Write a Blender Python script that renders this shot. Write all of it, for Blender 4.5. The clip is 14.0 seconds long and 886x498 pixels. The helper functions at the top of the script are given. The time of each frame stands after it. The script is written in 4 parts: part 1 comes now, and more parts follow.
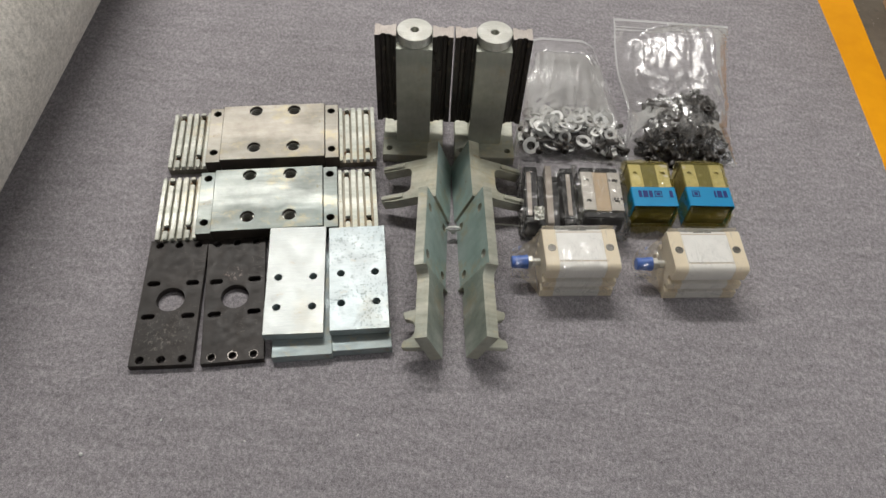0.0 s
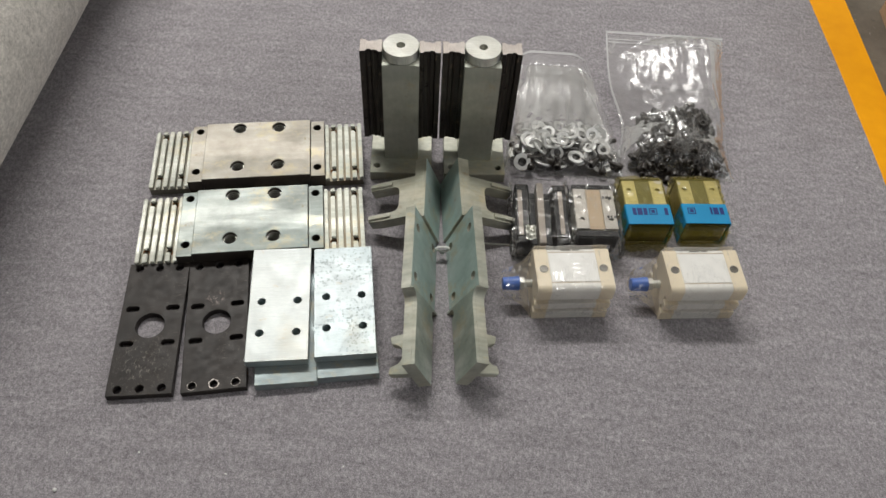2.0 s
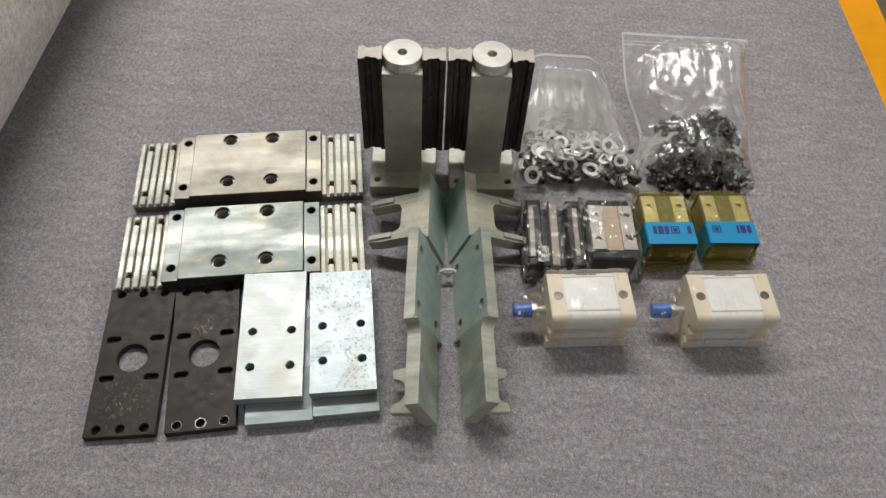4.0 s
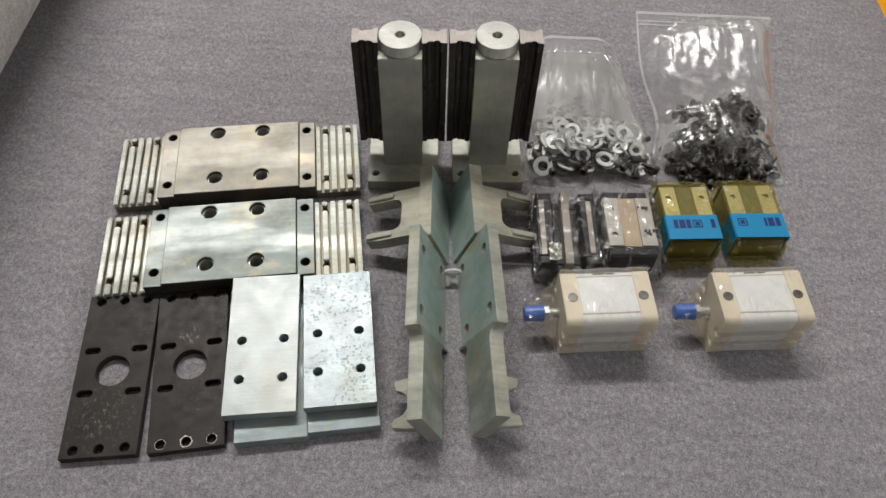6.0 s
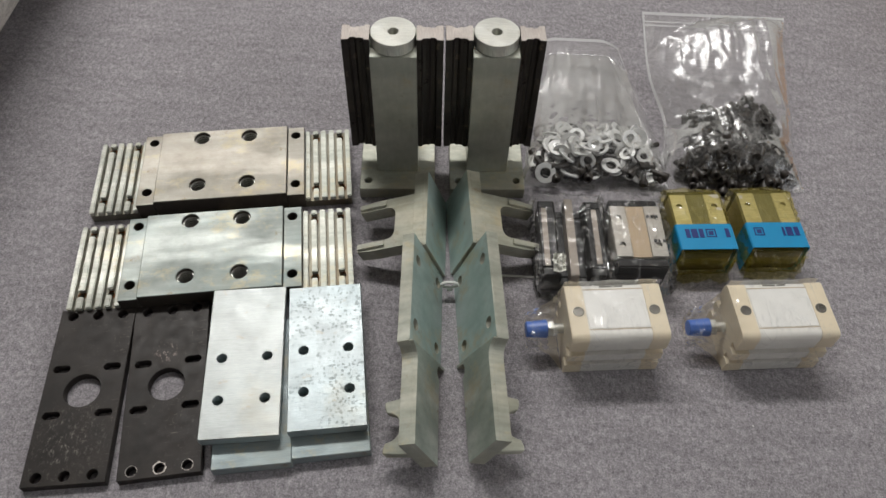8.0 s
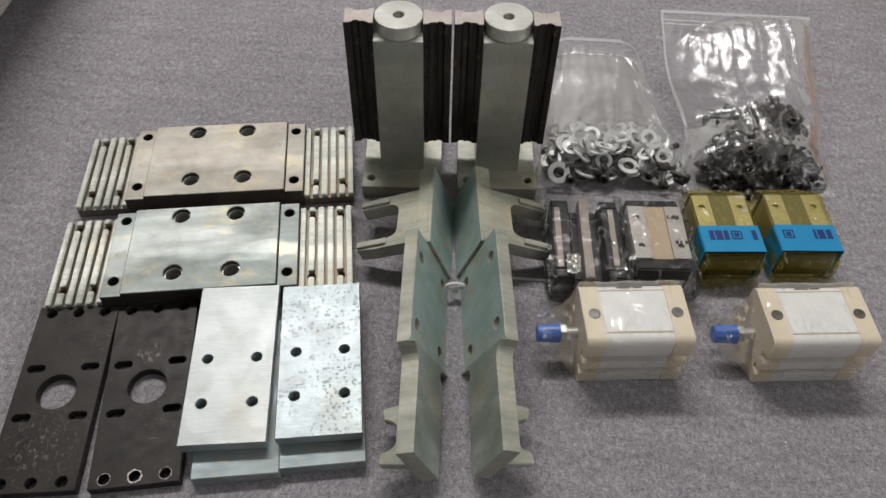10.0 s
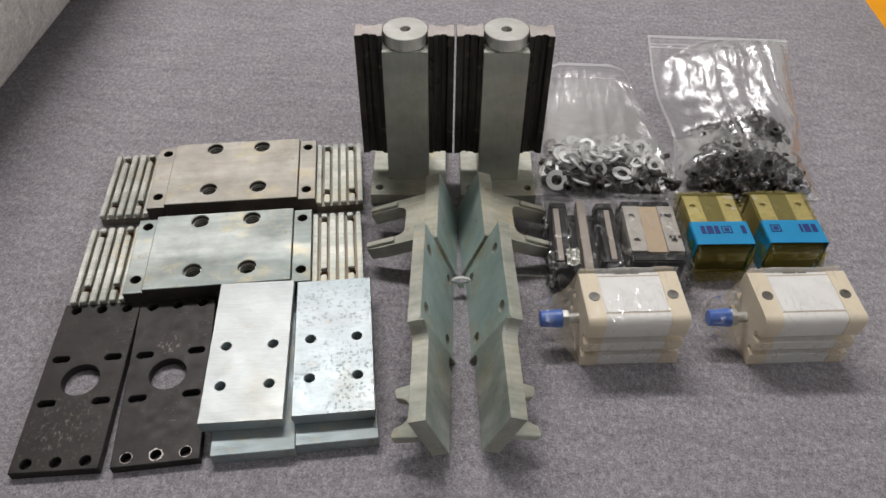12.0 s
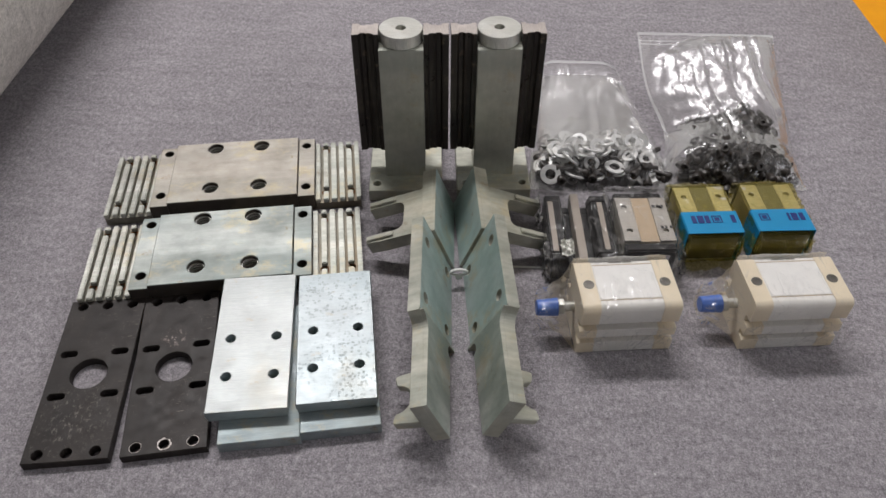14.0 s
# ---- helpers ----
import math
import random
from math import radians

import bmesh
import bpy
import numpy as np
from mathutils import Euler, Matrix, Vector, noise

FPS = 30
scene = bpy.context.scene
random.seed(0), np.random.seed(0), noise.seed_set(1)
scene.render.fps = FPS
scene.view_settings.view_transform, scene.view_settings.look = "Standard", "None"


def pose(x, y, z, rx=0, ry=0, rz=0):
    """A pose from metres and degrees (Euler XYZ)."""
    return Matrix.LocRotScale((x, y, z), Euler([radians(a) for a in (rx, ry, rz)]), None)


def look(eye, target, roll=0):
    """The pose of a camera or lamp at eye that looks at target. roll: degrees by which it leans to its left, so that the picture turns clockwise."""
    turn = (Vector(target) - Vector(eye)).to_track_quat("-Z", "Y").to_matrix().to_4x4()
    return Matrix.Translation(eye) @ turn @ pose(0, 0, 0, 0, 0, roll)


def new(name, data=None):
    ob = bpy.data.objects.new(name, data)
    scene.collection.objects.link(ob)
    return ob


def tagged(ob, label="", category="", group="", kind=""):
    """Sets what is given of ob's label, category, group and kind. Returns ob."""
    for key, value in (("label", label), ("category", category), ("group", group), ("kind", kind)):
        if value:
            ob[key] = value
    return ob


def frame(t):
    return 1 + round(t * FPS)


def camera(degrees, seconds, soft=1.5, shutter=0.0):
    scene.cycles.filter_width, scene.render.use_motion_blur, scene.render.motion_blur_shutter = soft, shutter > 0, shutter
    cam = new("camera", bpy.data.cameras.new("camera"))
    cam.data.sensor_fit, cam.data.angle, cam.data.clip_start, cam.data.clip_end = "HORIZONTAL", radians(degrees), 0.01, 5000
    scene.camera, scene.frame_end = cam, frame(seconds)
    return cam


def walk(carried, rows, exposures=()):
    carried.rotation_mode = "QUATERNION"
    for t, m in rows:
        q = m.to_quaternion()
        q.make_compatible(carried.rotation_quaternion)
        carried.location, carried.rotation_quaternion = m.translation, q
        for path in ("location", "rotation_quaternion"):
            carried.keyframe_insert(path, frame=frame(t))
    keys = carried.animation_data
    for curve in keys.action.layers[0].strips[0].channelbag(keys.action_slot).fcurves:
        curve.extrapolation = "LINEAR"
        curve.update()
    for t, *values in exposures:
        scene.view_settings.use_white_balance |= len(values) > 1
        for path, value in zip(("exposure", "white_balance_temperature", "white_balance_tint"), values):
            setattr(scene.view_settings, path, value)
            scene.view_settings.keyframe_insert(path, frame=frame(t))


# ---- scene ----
cam = camera(61.1, 14.0)
PATH = [
    (0, (0.028, 0.054, 0.79), (0.02, 1.215, -0.839), 3.9),
    (0.5, (0.031, 0.047, 0.797), (0.025, 1.213, -0.828), 3.8),
    (1, (0.03, 0.051, 0.794), (0.029, 1.222, -0.827), 3.9),
    (1.5, (0.035, 0.068, 0.792), (0.033, 1.246, -0.825), 3.7),
    (2, (0.037, 0.085, 0.778), (0.035, 1.261, -0.84), 3.7),
    (2.5, (0.035, 0.096, 0.77), (0.027, 1.273, -0.847), 3.4),
    (3, (0.031, 0.118, 0.76), (0.023, 1.287, -0.862), 3.4),
    (5.5, (0.034, 0.19, 0.715), (0.014, 1.329, -0.929), 2.3),
    (6, (0.033, 0.2, 0.697), (0.01, 1.333, -0.951), 1.9),
    (6.5, (0.032, 0.211, 0.684), (0.011, 1.339, -0.967), 1.8),
    (7, (0.039, 0.22, 0.681), (0.023, 1.35, -0.969), 2.0),
    (7.5, (0.039, 0.226, 0.667), (0.012, 1.36, -0.98), 1.7),
    (7.7, (0.037, 0.224, 0.661), (0.011, 1.372, -0.977), 1.8),
    (9.8, (0.045, 0.234, 0.592), (-0.011, 1.467, -0.982), 1.3),
    (10, (0.043, 0.227, 0.59), (-0.017, 1.469, -0.976), 1.4),
    (10.5, (0.041, 0.191, 0.589), (-0.014, 1.498, -0.924), 1.4),
    (11, (0.04, 0.171, 0.58), (-0.012, 1.516, -0.9), 1.4),
    (11.5, (0.04, 0.155, 0.579), (-0.021, 1.526, -0.876), 1.0),
    (12, (0.041, 0.148, 0.572), (-0.026, 1.531, -0.871), 0.6),
    (12.5, (0.042, 0.135, 0.576), (-0.027, 1.527, -0.859), 0.3),
    (13, (0.042, 0.132, 0.574), (-0.027, 1.525, -0.86), 0.1),
    (13.5, (0.043, 0.135, 0.568), (-0.021, 1.527, -0.866), 0.0),
    (14, (0.04, 0.127, 0.577), (-0.016, 1.519, -0.858), 0.1),
]
walk(cam, [(t, look(eye, target, roll)) for t, eye, target, roll in PATH], [(0, -0.03, 6600, 10), (3, 0.01, 6550, 9), (6, -0.08, 6500, 10), (7.5, -0.13, 6490, 10), (10, -0.12, 6430, 12), (11.5, -0.05, 6410, 13), (14, -0.02, 6380, 15)])

# ---- world and lights ----
world = bpy.data.worlds.new("sky")
scene.world = world
world.use_nodes = True
wn = world.node_tree
sky = wn.nodes.new("ShaderNodeTexSky")
sky.sky_type, sky.sun_disc = "NISHITA", False
sky.sun_elevation, sky.sun_rotation = radians(40), radians(20)
wn.nodes["Background"].inputs["Strength"].default_value = 0.08
wn.links.new(sky.outputs[0], wn.nodes["Background"].inputs["Color"])


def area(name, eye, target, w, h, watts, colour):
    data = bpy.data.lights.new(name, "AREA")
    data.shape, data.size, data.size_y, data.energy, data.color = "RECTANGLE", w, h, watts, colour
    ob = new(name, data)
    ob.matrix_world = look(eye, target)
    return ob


area("tube_row", (-0.66, 2.30, 3.12), (-0.66, 2.30, 0), 2.5, 0.28, 106, (1.0, 0.985, 0.95))
# broad weak fill added overhead, not a known lamp
area("overhead_fill", (0.1, 1.9, 3.14), (0.1, 1.9, 0), 3.8, 2.6, 6, (1.0, 0.985, 0.95))
# unseen lamp added at the right so the near ground reads brighter
area("side_fill", (1.97, -0.55, 1.25), (0.0, -0.35, 0.35), 2.2, 1.3, 18, (1.0, 0.985, 0.96))


# ---- materials ----
class Nodes:
    """A short way to wire a node material."""

    def __init__(self, name):
        self.mat = bpy.data.materials.new(name)
        self.mat.use_nodes = True
        self.t = self.mat.node_tree
        self.bsdf = self.t.nodes["Principled BSDF"]
        self.co = self.t.nodes.new("ShaderNodeTexCoord").outputs["Object"]

    def put(self, socket, value):
        if isinstance(value, bpy.types.NodeSocket):
            self.t.links.new(value, socket)
        elif isinstance(value, (tuple, list)) and len(value) == 3 and socket.type == "RGBA":
            socket.default_value = (*value, 1)
        else:
            socket.default_value = value

    def node(self, kind, **inputs):
        n = self.t.nodes.new(kind)
        for k, v in inputs.items():
            self.put(n.inputs[k.replace("_", " ")], v)
        return n

    def stretch(self, x, y, z, turn=0):
        m = self.node("ShaderNodeMapping", Vector=self.co, Scale=(x, y, z), Rotation=(0, 0, radians(turn)))
        return m.outputs[0]

    def noise(self, scale, detail=4, rough=0.6, vec=None):
        n = self.node("ShaderNodeTexNoise", Vector=vec or self.co, Scale=scale, Detail=detail, Roughness=rough)
        return n.outputs[0]

    def ramp(self, fac, *stops):
        n = self.node("ShaderNodeValToRGB", Fac=fac)
        els = n.color_ramp.elements
        while len(els) < len(stops):
            els.new(0.5)
        for e, (p, c) in zip(els, stops):
            e.position, e.color = p, (*c, 1) if isinstance(c, tuple) else (c, c, c, 1)
        return n.outputs[0]

    def mix(self, fac, a, b, blend="MIX"):
        n = self.t.nodes.new("ShaderNodeMix")
        n.data_type, n.blend_type = "RGBA", blend
        self.put(n.inputs[0], fac), self.put(n.inputs[6], a), self.put(n.inputs[7], b)
        return n.outputs[2]

    def bump(self, height, strength=0.3, distance=0.001, normal=None):
        n = self.node("ShaderNodeBump", Height=height, Strength=strength, Distance=distance)
        if normal is not None:
            self.put(n.inputs["Normal"], normal)
        return n.outputs[0]

    def out(self, colour, rough, metal=0.0, normal=None, spec=0.5):
        self.put(self.bsdf.inputs["Base Color"], colour)
        self.put(self.bsdf.inputs["Roughness"], rough)
        self.put(self.bsdf.inputs["Metallic"], metal)
        self.put(self.bsdf.inputs["Specular IOR Level"], spec)
        if normal is not None:
            self.put(self.bsdf.inputs["Normal"], normal)
        return self.mat


def felt(name, dark, mid, light):
    """Needle felt: fine fibres, soft clumps, small dark pits and faint lengthwise rubs."""
    n = Nodes(name)
    fine = n.noise(560, 4, 0.75)
    fibre = n.noise(230, 5, 0.7, n.stretch(1, 0.7, 1, 20))
    c = n.ramp(fine, (0.30, dark), (0.5, mid), (0.70, light))
    c = n.mix(0.45, c, n.ramp(fibre, (0.33, dark), (0.52, mid), (0.72, light)))
    c = n.mix(0.5, c, n.ramp(n.noise(3.5, 4), (0.3, 0.82), (0.7, 1.0)), "MULTIPLY")
    clump = n.noise(85, 6, 0.78, n.stretch(0.7, 1.5, 1, -6))
    c = n.mix(1, c, n.ramp(clump, (0.30, 0.76), (0.5, 1.0), (0.70, 1.14)), "MULTIPLY")
    c = n.mix(1, c, n.ramp(n.noise(30, 4, 0.6, n.stretch(0.45, 1.6, 1, 8)), (0.32, 0.90), (0.68, 1.08)), "MULTIPLY")
    pit = n.ramp(n.noise(175, 3, 0.6, n.stretch(1, 1.3, 1, 12)), (0.64, 0.0), (0.70, 0.42))
    c = n.mix(n.mix(1, pit, n.ramp(n.noise(14, 3), (0.40, 0.0), (0.62, 1.0)), "MULTIPLY"), c, dark)
    nb = n.bump(clump, 0.6, 0.003, n.bump(fibre, 0.7, 0.002, n.bump(fine, 0.5, 0.001)))
    return n.out(c, 0.95, 0, nb, 0.1)


def zinc(name, low, high, tint, rough=0.34, grain=(1, 14, 1), spots=0.0, metal=0.65, smear=0.0, mill=1.0):
    """Bright zinc plating on milled steel: milling grain, cloudy tints, faint spots."""
    n = Nodes(name)
    cloud = n.noise(26, 5, 0.6)
    lines = n.noise(160, 3, 0.6, n.stretch(*grain))
    c = n.ramp(cloud, (0.3, low), (0.68, high))
    c = n.mix(n.ramp(n.noise(11, 3), (0.45, 0.0), (0.72, 0.75)), c, tint)
    c = n.mix(0.55 * mill if smear else 0.14, c, n.ramp(n.noise(15, 4, 0.55, n.stretch(0.6, 1.6, 1, 38)), (0.34, 0.56), (0.62, 1.0)), "MULTIPLY")
    c = n.mix(0.5 * mill, c, n.ramp(lines, (0.3, 0.62), (0.7, 1.0)), "MULTIPLY")
    hair = n.noise(700, 2, 0.5, n.stretch(*[v * 0.25 if v > 1 else 0.06 for v in grain]))
    c = n.mix(0.35 * mill, c, n.ramp(hair, (0.35, 0.6), (0.65, 1.0)), "MULTIPLY")
    r = n.ramp(n.noise(55, 4), (0.3, rough - 0.04), (0.7, rough + 0.07))
    if smear:
        # wiped oil: long slanted swipes, yellow stain patches and dull islands
        w = n.ramp(n.noise(13, 4, 0.6, n.stretch(0.35, 2.2, 1, 42)), (0.40, 0.0), (0.60, 1.0))
        c = n.mix(n.mix(1, w, (smear, smear, smear), "MULTIPLY"), c, n.mix(1, c, (0.60, 0.63, 0.62), "MULTIPLY"))
        y = n.ramp(n.noise(24, 5, 0.7, n.stretch(1, 1.4, 1, 15)), (0.55, 0.0), (0.66, 0.55))
        c = n.mix(y, c, (0.50, 0.43, 0.27))
        c = n.mix(n.ramp(n.noise(34, 6, 0.75), (0.63, 0.0), (0.70, 0.7)), c, (0.24, 0.17, 0.09))
        r = n.mix(n.ramp(n.noise(17, 3, 0.6, n.stretch(0.5, 1.8, 1, 42)), (0.42, 0.0), (0.58, 1.0)), r, (rough + 0.22, rough + 0.22, rough + 0.22))
    if spots:
        # drying marks: small ragged rings, gathered in drifts
        warp = n.node("ShaderNodeTexNoise", Vector=n.co, Scale=240.0, Detail=2.0).outputs["Color"]
        at = n.mix(0.0045, n.co, warp, "ADD")
        cell = n.node("ShaderNodeTexVoronoi", Vector=at, Scale=300.0)
        ringed = n.ramp(cell.outputs["Distance"], (0.10, 0.35), (0.22, 0.55), (0.32, 1.0), (0.46, 0.0))
        s = n.mix(1, ringed, n.ramp(cell.outputs["Color"], (0.38, 0.0), (0.50, 1.0)), "MULTIPLY")
        s = n.mix(1, s, n.ramp(n.noise(24, 3), (0.40, 0.10), (0.56, 1.0)), "MULTIPLY")
        c = n.mix(n.mix(1, s, (spots, spots, spots), "MULTIPLY"), c, (0.17, 0.195, 0.195))
        r = n.mix(n.mix(1, s, (0.6, 0.6, 0.6), "MULTIPLY"), r, (0.7, 0.7, 0.7))
    dirt = n.ramp(n.noise(75, 6, 0.7), (0.60, 0.0), (0.76, 0.6))
    c = n.mix(dirt, c, (0.30, 0.24, 0.16))
    c = n.mix(n.ramp(n.noise(8, 5, 0.65), (0.56, 0.0), (0.70, 0.22)), c, (0.44, 0.35, 0.22))
    c = n.mix(n.ramp(n.noise(48, 7, 0.85, n.stretch(1, 7, 1, 52)), (0.69, 0.0), (0.73, 0.55)), c, (0.16, 0.14, 0.12))
    wavy = n.bump(n.noise(22, 3, 0.5), 0.010, 0.004)
    return n.out(c, r, metal, n.bump(lines, 0.3, 0.0004, wavy))


def plastic(name, colour, rough, spec=0.5, wear=0.12):
    n = Nodes(name)
    v = n.noise(60, 5)
    c = n.mix(wear, colour, n.ramp(v, (0.3, 0.35), (0.7, 1.0)), "MULTIPLY")
    return n.out(c, n.ramp(n.noise(140, 3), (0.3, rough - 0.06), (0.7, rough + 0.08)), 0, n.bump(n.noise(500, 3), 0.08, 0.0003), spec)


def film(name, colour, milk_colour, haze, gloss, crease, strength, long, streak=0.0, rough=0.13):
    """Thin clear plastic: mostly see-through, with sparse sharp creases, a glossy skin and a faint haze."""
    n = Nodes(name)
    t, out = n.t, n.t.nodes["Material Output"]
    t.nodes.remove(n.bsdf)
    fold = n.ramp(n.noise(crease, 3, 0.5, n.stretch(1, long, 1, 20)), (0.42, 0.0), (0.50, 1.0), (0.58, 0.0))
    fine = n.ramp(n.noise(crease * 2.3, 2, 0.5, n.stretch(1, long * 1.4, 1, -30)), (0.44, 0.0), (0.50, 1.0), (0.56, 0.0))
    nb = n.bump(fold, strength, 0.0012)
    nb = n.bump(fine, strength * 0.8, 0.0005, nb)
    # glints along doubled folds, painted in as whiter, glossier lines gathered in patches
    one = n.ramp(n.noise(crease, 1.5, 0.45, n.stretch(1, long, 1, 20)), (0.480, 0.0), (0.50, 1.0), (0.520, 0.0))
    two = n.ramp(n.noise(crease * 2.1, 1.5, 0.45, n.stretch(1, long, 1, -25)), (0.48, 0.0), (0.50, 1.0), (0.53, 0.0))
    line = n.mix(1, n.mix(1, one, two, "LIGHTEN"), n.ramp(n.noise(crease * 0.6, 3), (0.42, 0.0), (0.62, 1.0)), "MULTIPLY")
    clear = n.node("ShaderNodeBsdfTransparent", Color=colour)
    shine = n.node("ShaderNodeBsdfGlossy", Color=(1, 1, 1), Roughness=rough, Normal=nb)
    milk = n.node("ShaderNodeBsdfDiffuse", Color=milk_colour, Normal=nb)
    w = n.node("ShaderNodeLayerWeight", Blend=0.25)
    g = n.ramp(w.outputs["Fresnel"], (0.02, gloss), (0.40, gloss + 0.10), (0.95, 0.55))
    a = t.nodes.new("ShaderNodeMixShader")
    b = t.nodes.new("ShaderNodeMixShader")
    t.links.new(n.ramp(line, (0.0, haze), (1.0, haze + streak)), a.inputs[0])
    t.links.new(clear.outputs[0], a.inputs[1]), t.links.new(milk.outputs[0], a.inputs[2])
    t.links.new(n.mix(1, g, n.ramp(line, (0.0, 0.0), (1.0, streak * 0.6)), "ADD"), b.inputs[0]), t.links.new(a.outputs[0], b.inputs[1]), t.links.new(shine.outputs[0], b.inputs[2])
    t.links.new(b.outputs[0], out.inputs[0])
    return n.mat


def black_oxide(name, spot, reach, tint, amount):
    """Blackened steel with a scuffed patch round a spot of the plate."""
    n = Nodes(name)
    c = n.ramp(n.noise(40, 5), (0.3, (0.013, 0.0105, 0.0092)), (0.7, (0.031, 0.0255, 0.0225)))
    one = n.ramp(n.noise(95, 6, 0.8, n.stretch(1, 4, 1, 35)), (0.58, 0.0), (0.66, 0.7))
    two = n.ramp(n.noise(120, 5, 0.8, n.stretch(4, 1, 1, -25)), (0.60, 0.0), (0.68, 0.6))
    scratch = n.mix(1, one, two, "LIGHTEN")
    faint = n.mix(1, scratch, n.ramp(n.noise(18, 3), (0.46, 0.0), (0.64, 0.55)), "MULTIPLY")
    c = n.mix(faint, c, (0.26, 0.22, 0.19))
    way = n.node("ShaderNodeVectorMath", Vector=n.co)
    way.operation = "DISTANCE"
    way.inputs[1].default_value = (*spot, 0.009)
    near = n.ramp(n.node("ShaderNodeMath").outputs[0], (0.0, 1.0), (1.0, 0.0))
    scale = near.node.inputs[0].links[0].from_node
    scale.operation = "DIVIDE"
    n.put(scale.inputs[0], way.outputs["Value"])
    scale.inputs[1].default_value = reach
    rough = n.ramp(n.noise(230, 6, 0.85, n.stretch(1, 0.6, 1, 15)), (0.545, 0.0), (0.62, amount))
    c = n.mix(n.mix(1, near, rough, "MULTIPLY"), c, tint)
    return n.out(c, n.ramp(n.noise(90, 4), (0.3, 0.38), (0.7, 0.55)), 0.1, n.bump(n.noise(260, 4), 0.15, 0.0005), 0.26)


def card(name):
    n = Nodes(name)
    c = n.ramp(n.noise(90, 4, 0.6, n.stretch(1, 1, 8)), (0.3, (0.46, 0.29, 0.17)), (0.7, (0.56, 0.37, 0.23)))
    return n.out(c, 0.8, 0, n.bump(n.noise(200), 0.1))


def concrete(name):
    n = Nodes(name)
    c = n.ramp(n.noise(9, 8, 0.7), (0.3, (0.080, 0.066, 0.050)), (0.7, (0.19, 0.160, 0.126)))
    c = n.mix(n.ramp(n.noise(70, 5, 0.7), (0.6, 0.0), (0.72, 0.8)), c, (0.05, 0.045, 0.04))
    c = n.mix(n.ramp(n.noise(140, 3), (0.68, 0.0), (0.74, 0.8)), c, (0.5, 0.47, 0.42))
    return n.out(c, 0.75, 0, n.bump(n.noise(60, 6), 0.4, 0.003))


def stripe_paint(name):
    n = Nodes(name)
    c = n.ramp(n.noise(25, 5), (0.3, (0.84, 0.345, 0.003)), (0.7, (0.92, 0.40, 0.004)))
    c = n.mix(n.ramp(n.noise(60, 7, 0.75), (0.70, 0.0), (0.78, 0.7)), c, (0.35, 0.17, 0.03))
    return n.out(c, 0.6, 0, n.bump(n.noise(120), 0.15), 0.2)


CARPET = felt("grey_felt", (0.120, 0.113, 0.124), (0.345, 0.324, 0.342), (0.69, 0.65, 0.685))
ROLL = felt("pale_felt", (0.34, 0.318, 0.285), (0.68, 0.645, 0.595), (0.94, 0.90, 0.84))
CONCRETE, STRIPE, CARD = concrete("concrete"), stripe_paint("yellow_paint"), card("cardboard")
PLASTER = plastic("plaster", (0.62, 0.62, 0.60), 0.85, 0.2)
# darker tone for unseen walls, so reflections from that side stay dim
DULLWALL = plastic("painted_wall", (0.30, 0.31, 0.31), 0.8, 0.2)
ZINC_WARM = zinc("zinc_warm", (0.37, 0.335, 0.285), (0.57, 0.535, 0.48), (0.43, 0.39, 0.34), 0.36, (1, 14, 1), 0, 0.75, 0.55, 0.5)
ZINC_COOL = zinc("zinc_cool", (0.30, 0.325, 0.308), (0.52, 0.54, 0.512), (0.345, 0.41, 0.405), 0.36, (1, 14, 1), 0, 0.75, 0.75, 0.5)
ZINC_BRUSHED = zinc("zinc_brushed", (0.315, 0.333, 0.328), (0.40, 0.415, 0.409), (0.33, 0.358, 0.354), 0.40, (1, 14, 1), 0, 0.75, 0.0, 0.8)
ZINC_SPOTTED = zinc("zinc_spotted", (0.305, 0.343, 0.353), (0.37, 0.402, 0.408), (0.305, 0.366, 0.382), 0.42, (1, 3, 1), 0.55, 0.70, 0.0, 0.35)
ZINC_BLUE = zinc("zinc_blue", (0.385, 0.452, 0.465), (0.51, 0.565, 0.572), (0.40, 0.49, 0.512), 0.40, (1, 14, 1), 0, 0.65, 0.3, 0.8)
ZINC_GREEN = zinc("zinc_green", (0.43, 0.545, 0.515), (0.66, 0.765, 0.725), (0.48, 0.63, 0.61), 0.36, (1, 6, 6), 0, 0.5, 0.45, 0.45)
ZINC_FACE = zinc("zinc_face", (0.46, 0.51, 0.455), (0.68, 0.715, 0.64), (0.52, 0.58, 0.52), 0.34, (1, 6, 6), 0, 0.55, 0.95, 0.5)
# darker, browner zinc for the groove floors
GROOVE_ZINC = zinc("groove_zinc", (0.16, 0.15, 0.12), (0.30, 0.29, 0.24), (0.20, 0.15, 0.09), 0.42)
ZINC_EDGE = zinc("zinc_edge", (0.46, 0.465, 0.39), (0.74, 0.735, 0.64), (0.54, 0.52, 0.40), 0.36, (1, 1.5, 1), 0, 0.45, 0.8, 0.6)
POST_STEEL = zinc("post_steel", (0.50, 0.50, 0.43), (0.68, 0.68, 0.60), (0.52, 0.57, 0.52), 0.33, (1.3, 1.3, 0.5), 0, 0.75, 0.35, 0.4)
RIB = zinc("rib_zinc", (0.50, 0.50, 0.44), (0.80, 0.80, 0.73), (0.58, 0.60, 0.54), 0.33, (1, 3, 1), 0, 0.65, 0.5)
BRIGHT = zinc("bright_steel", (0.76, 0.76, 0.70), (0.90, 0.90, 0.85), (0.80, 0.76, 0.66), 0.32)
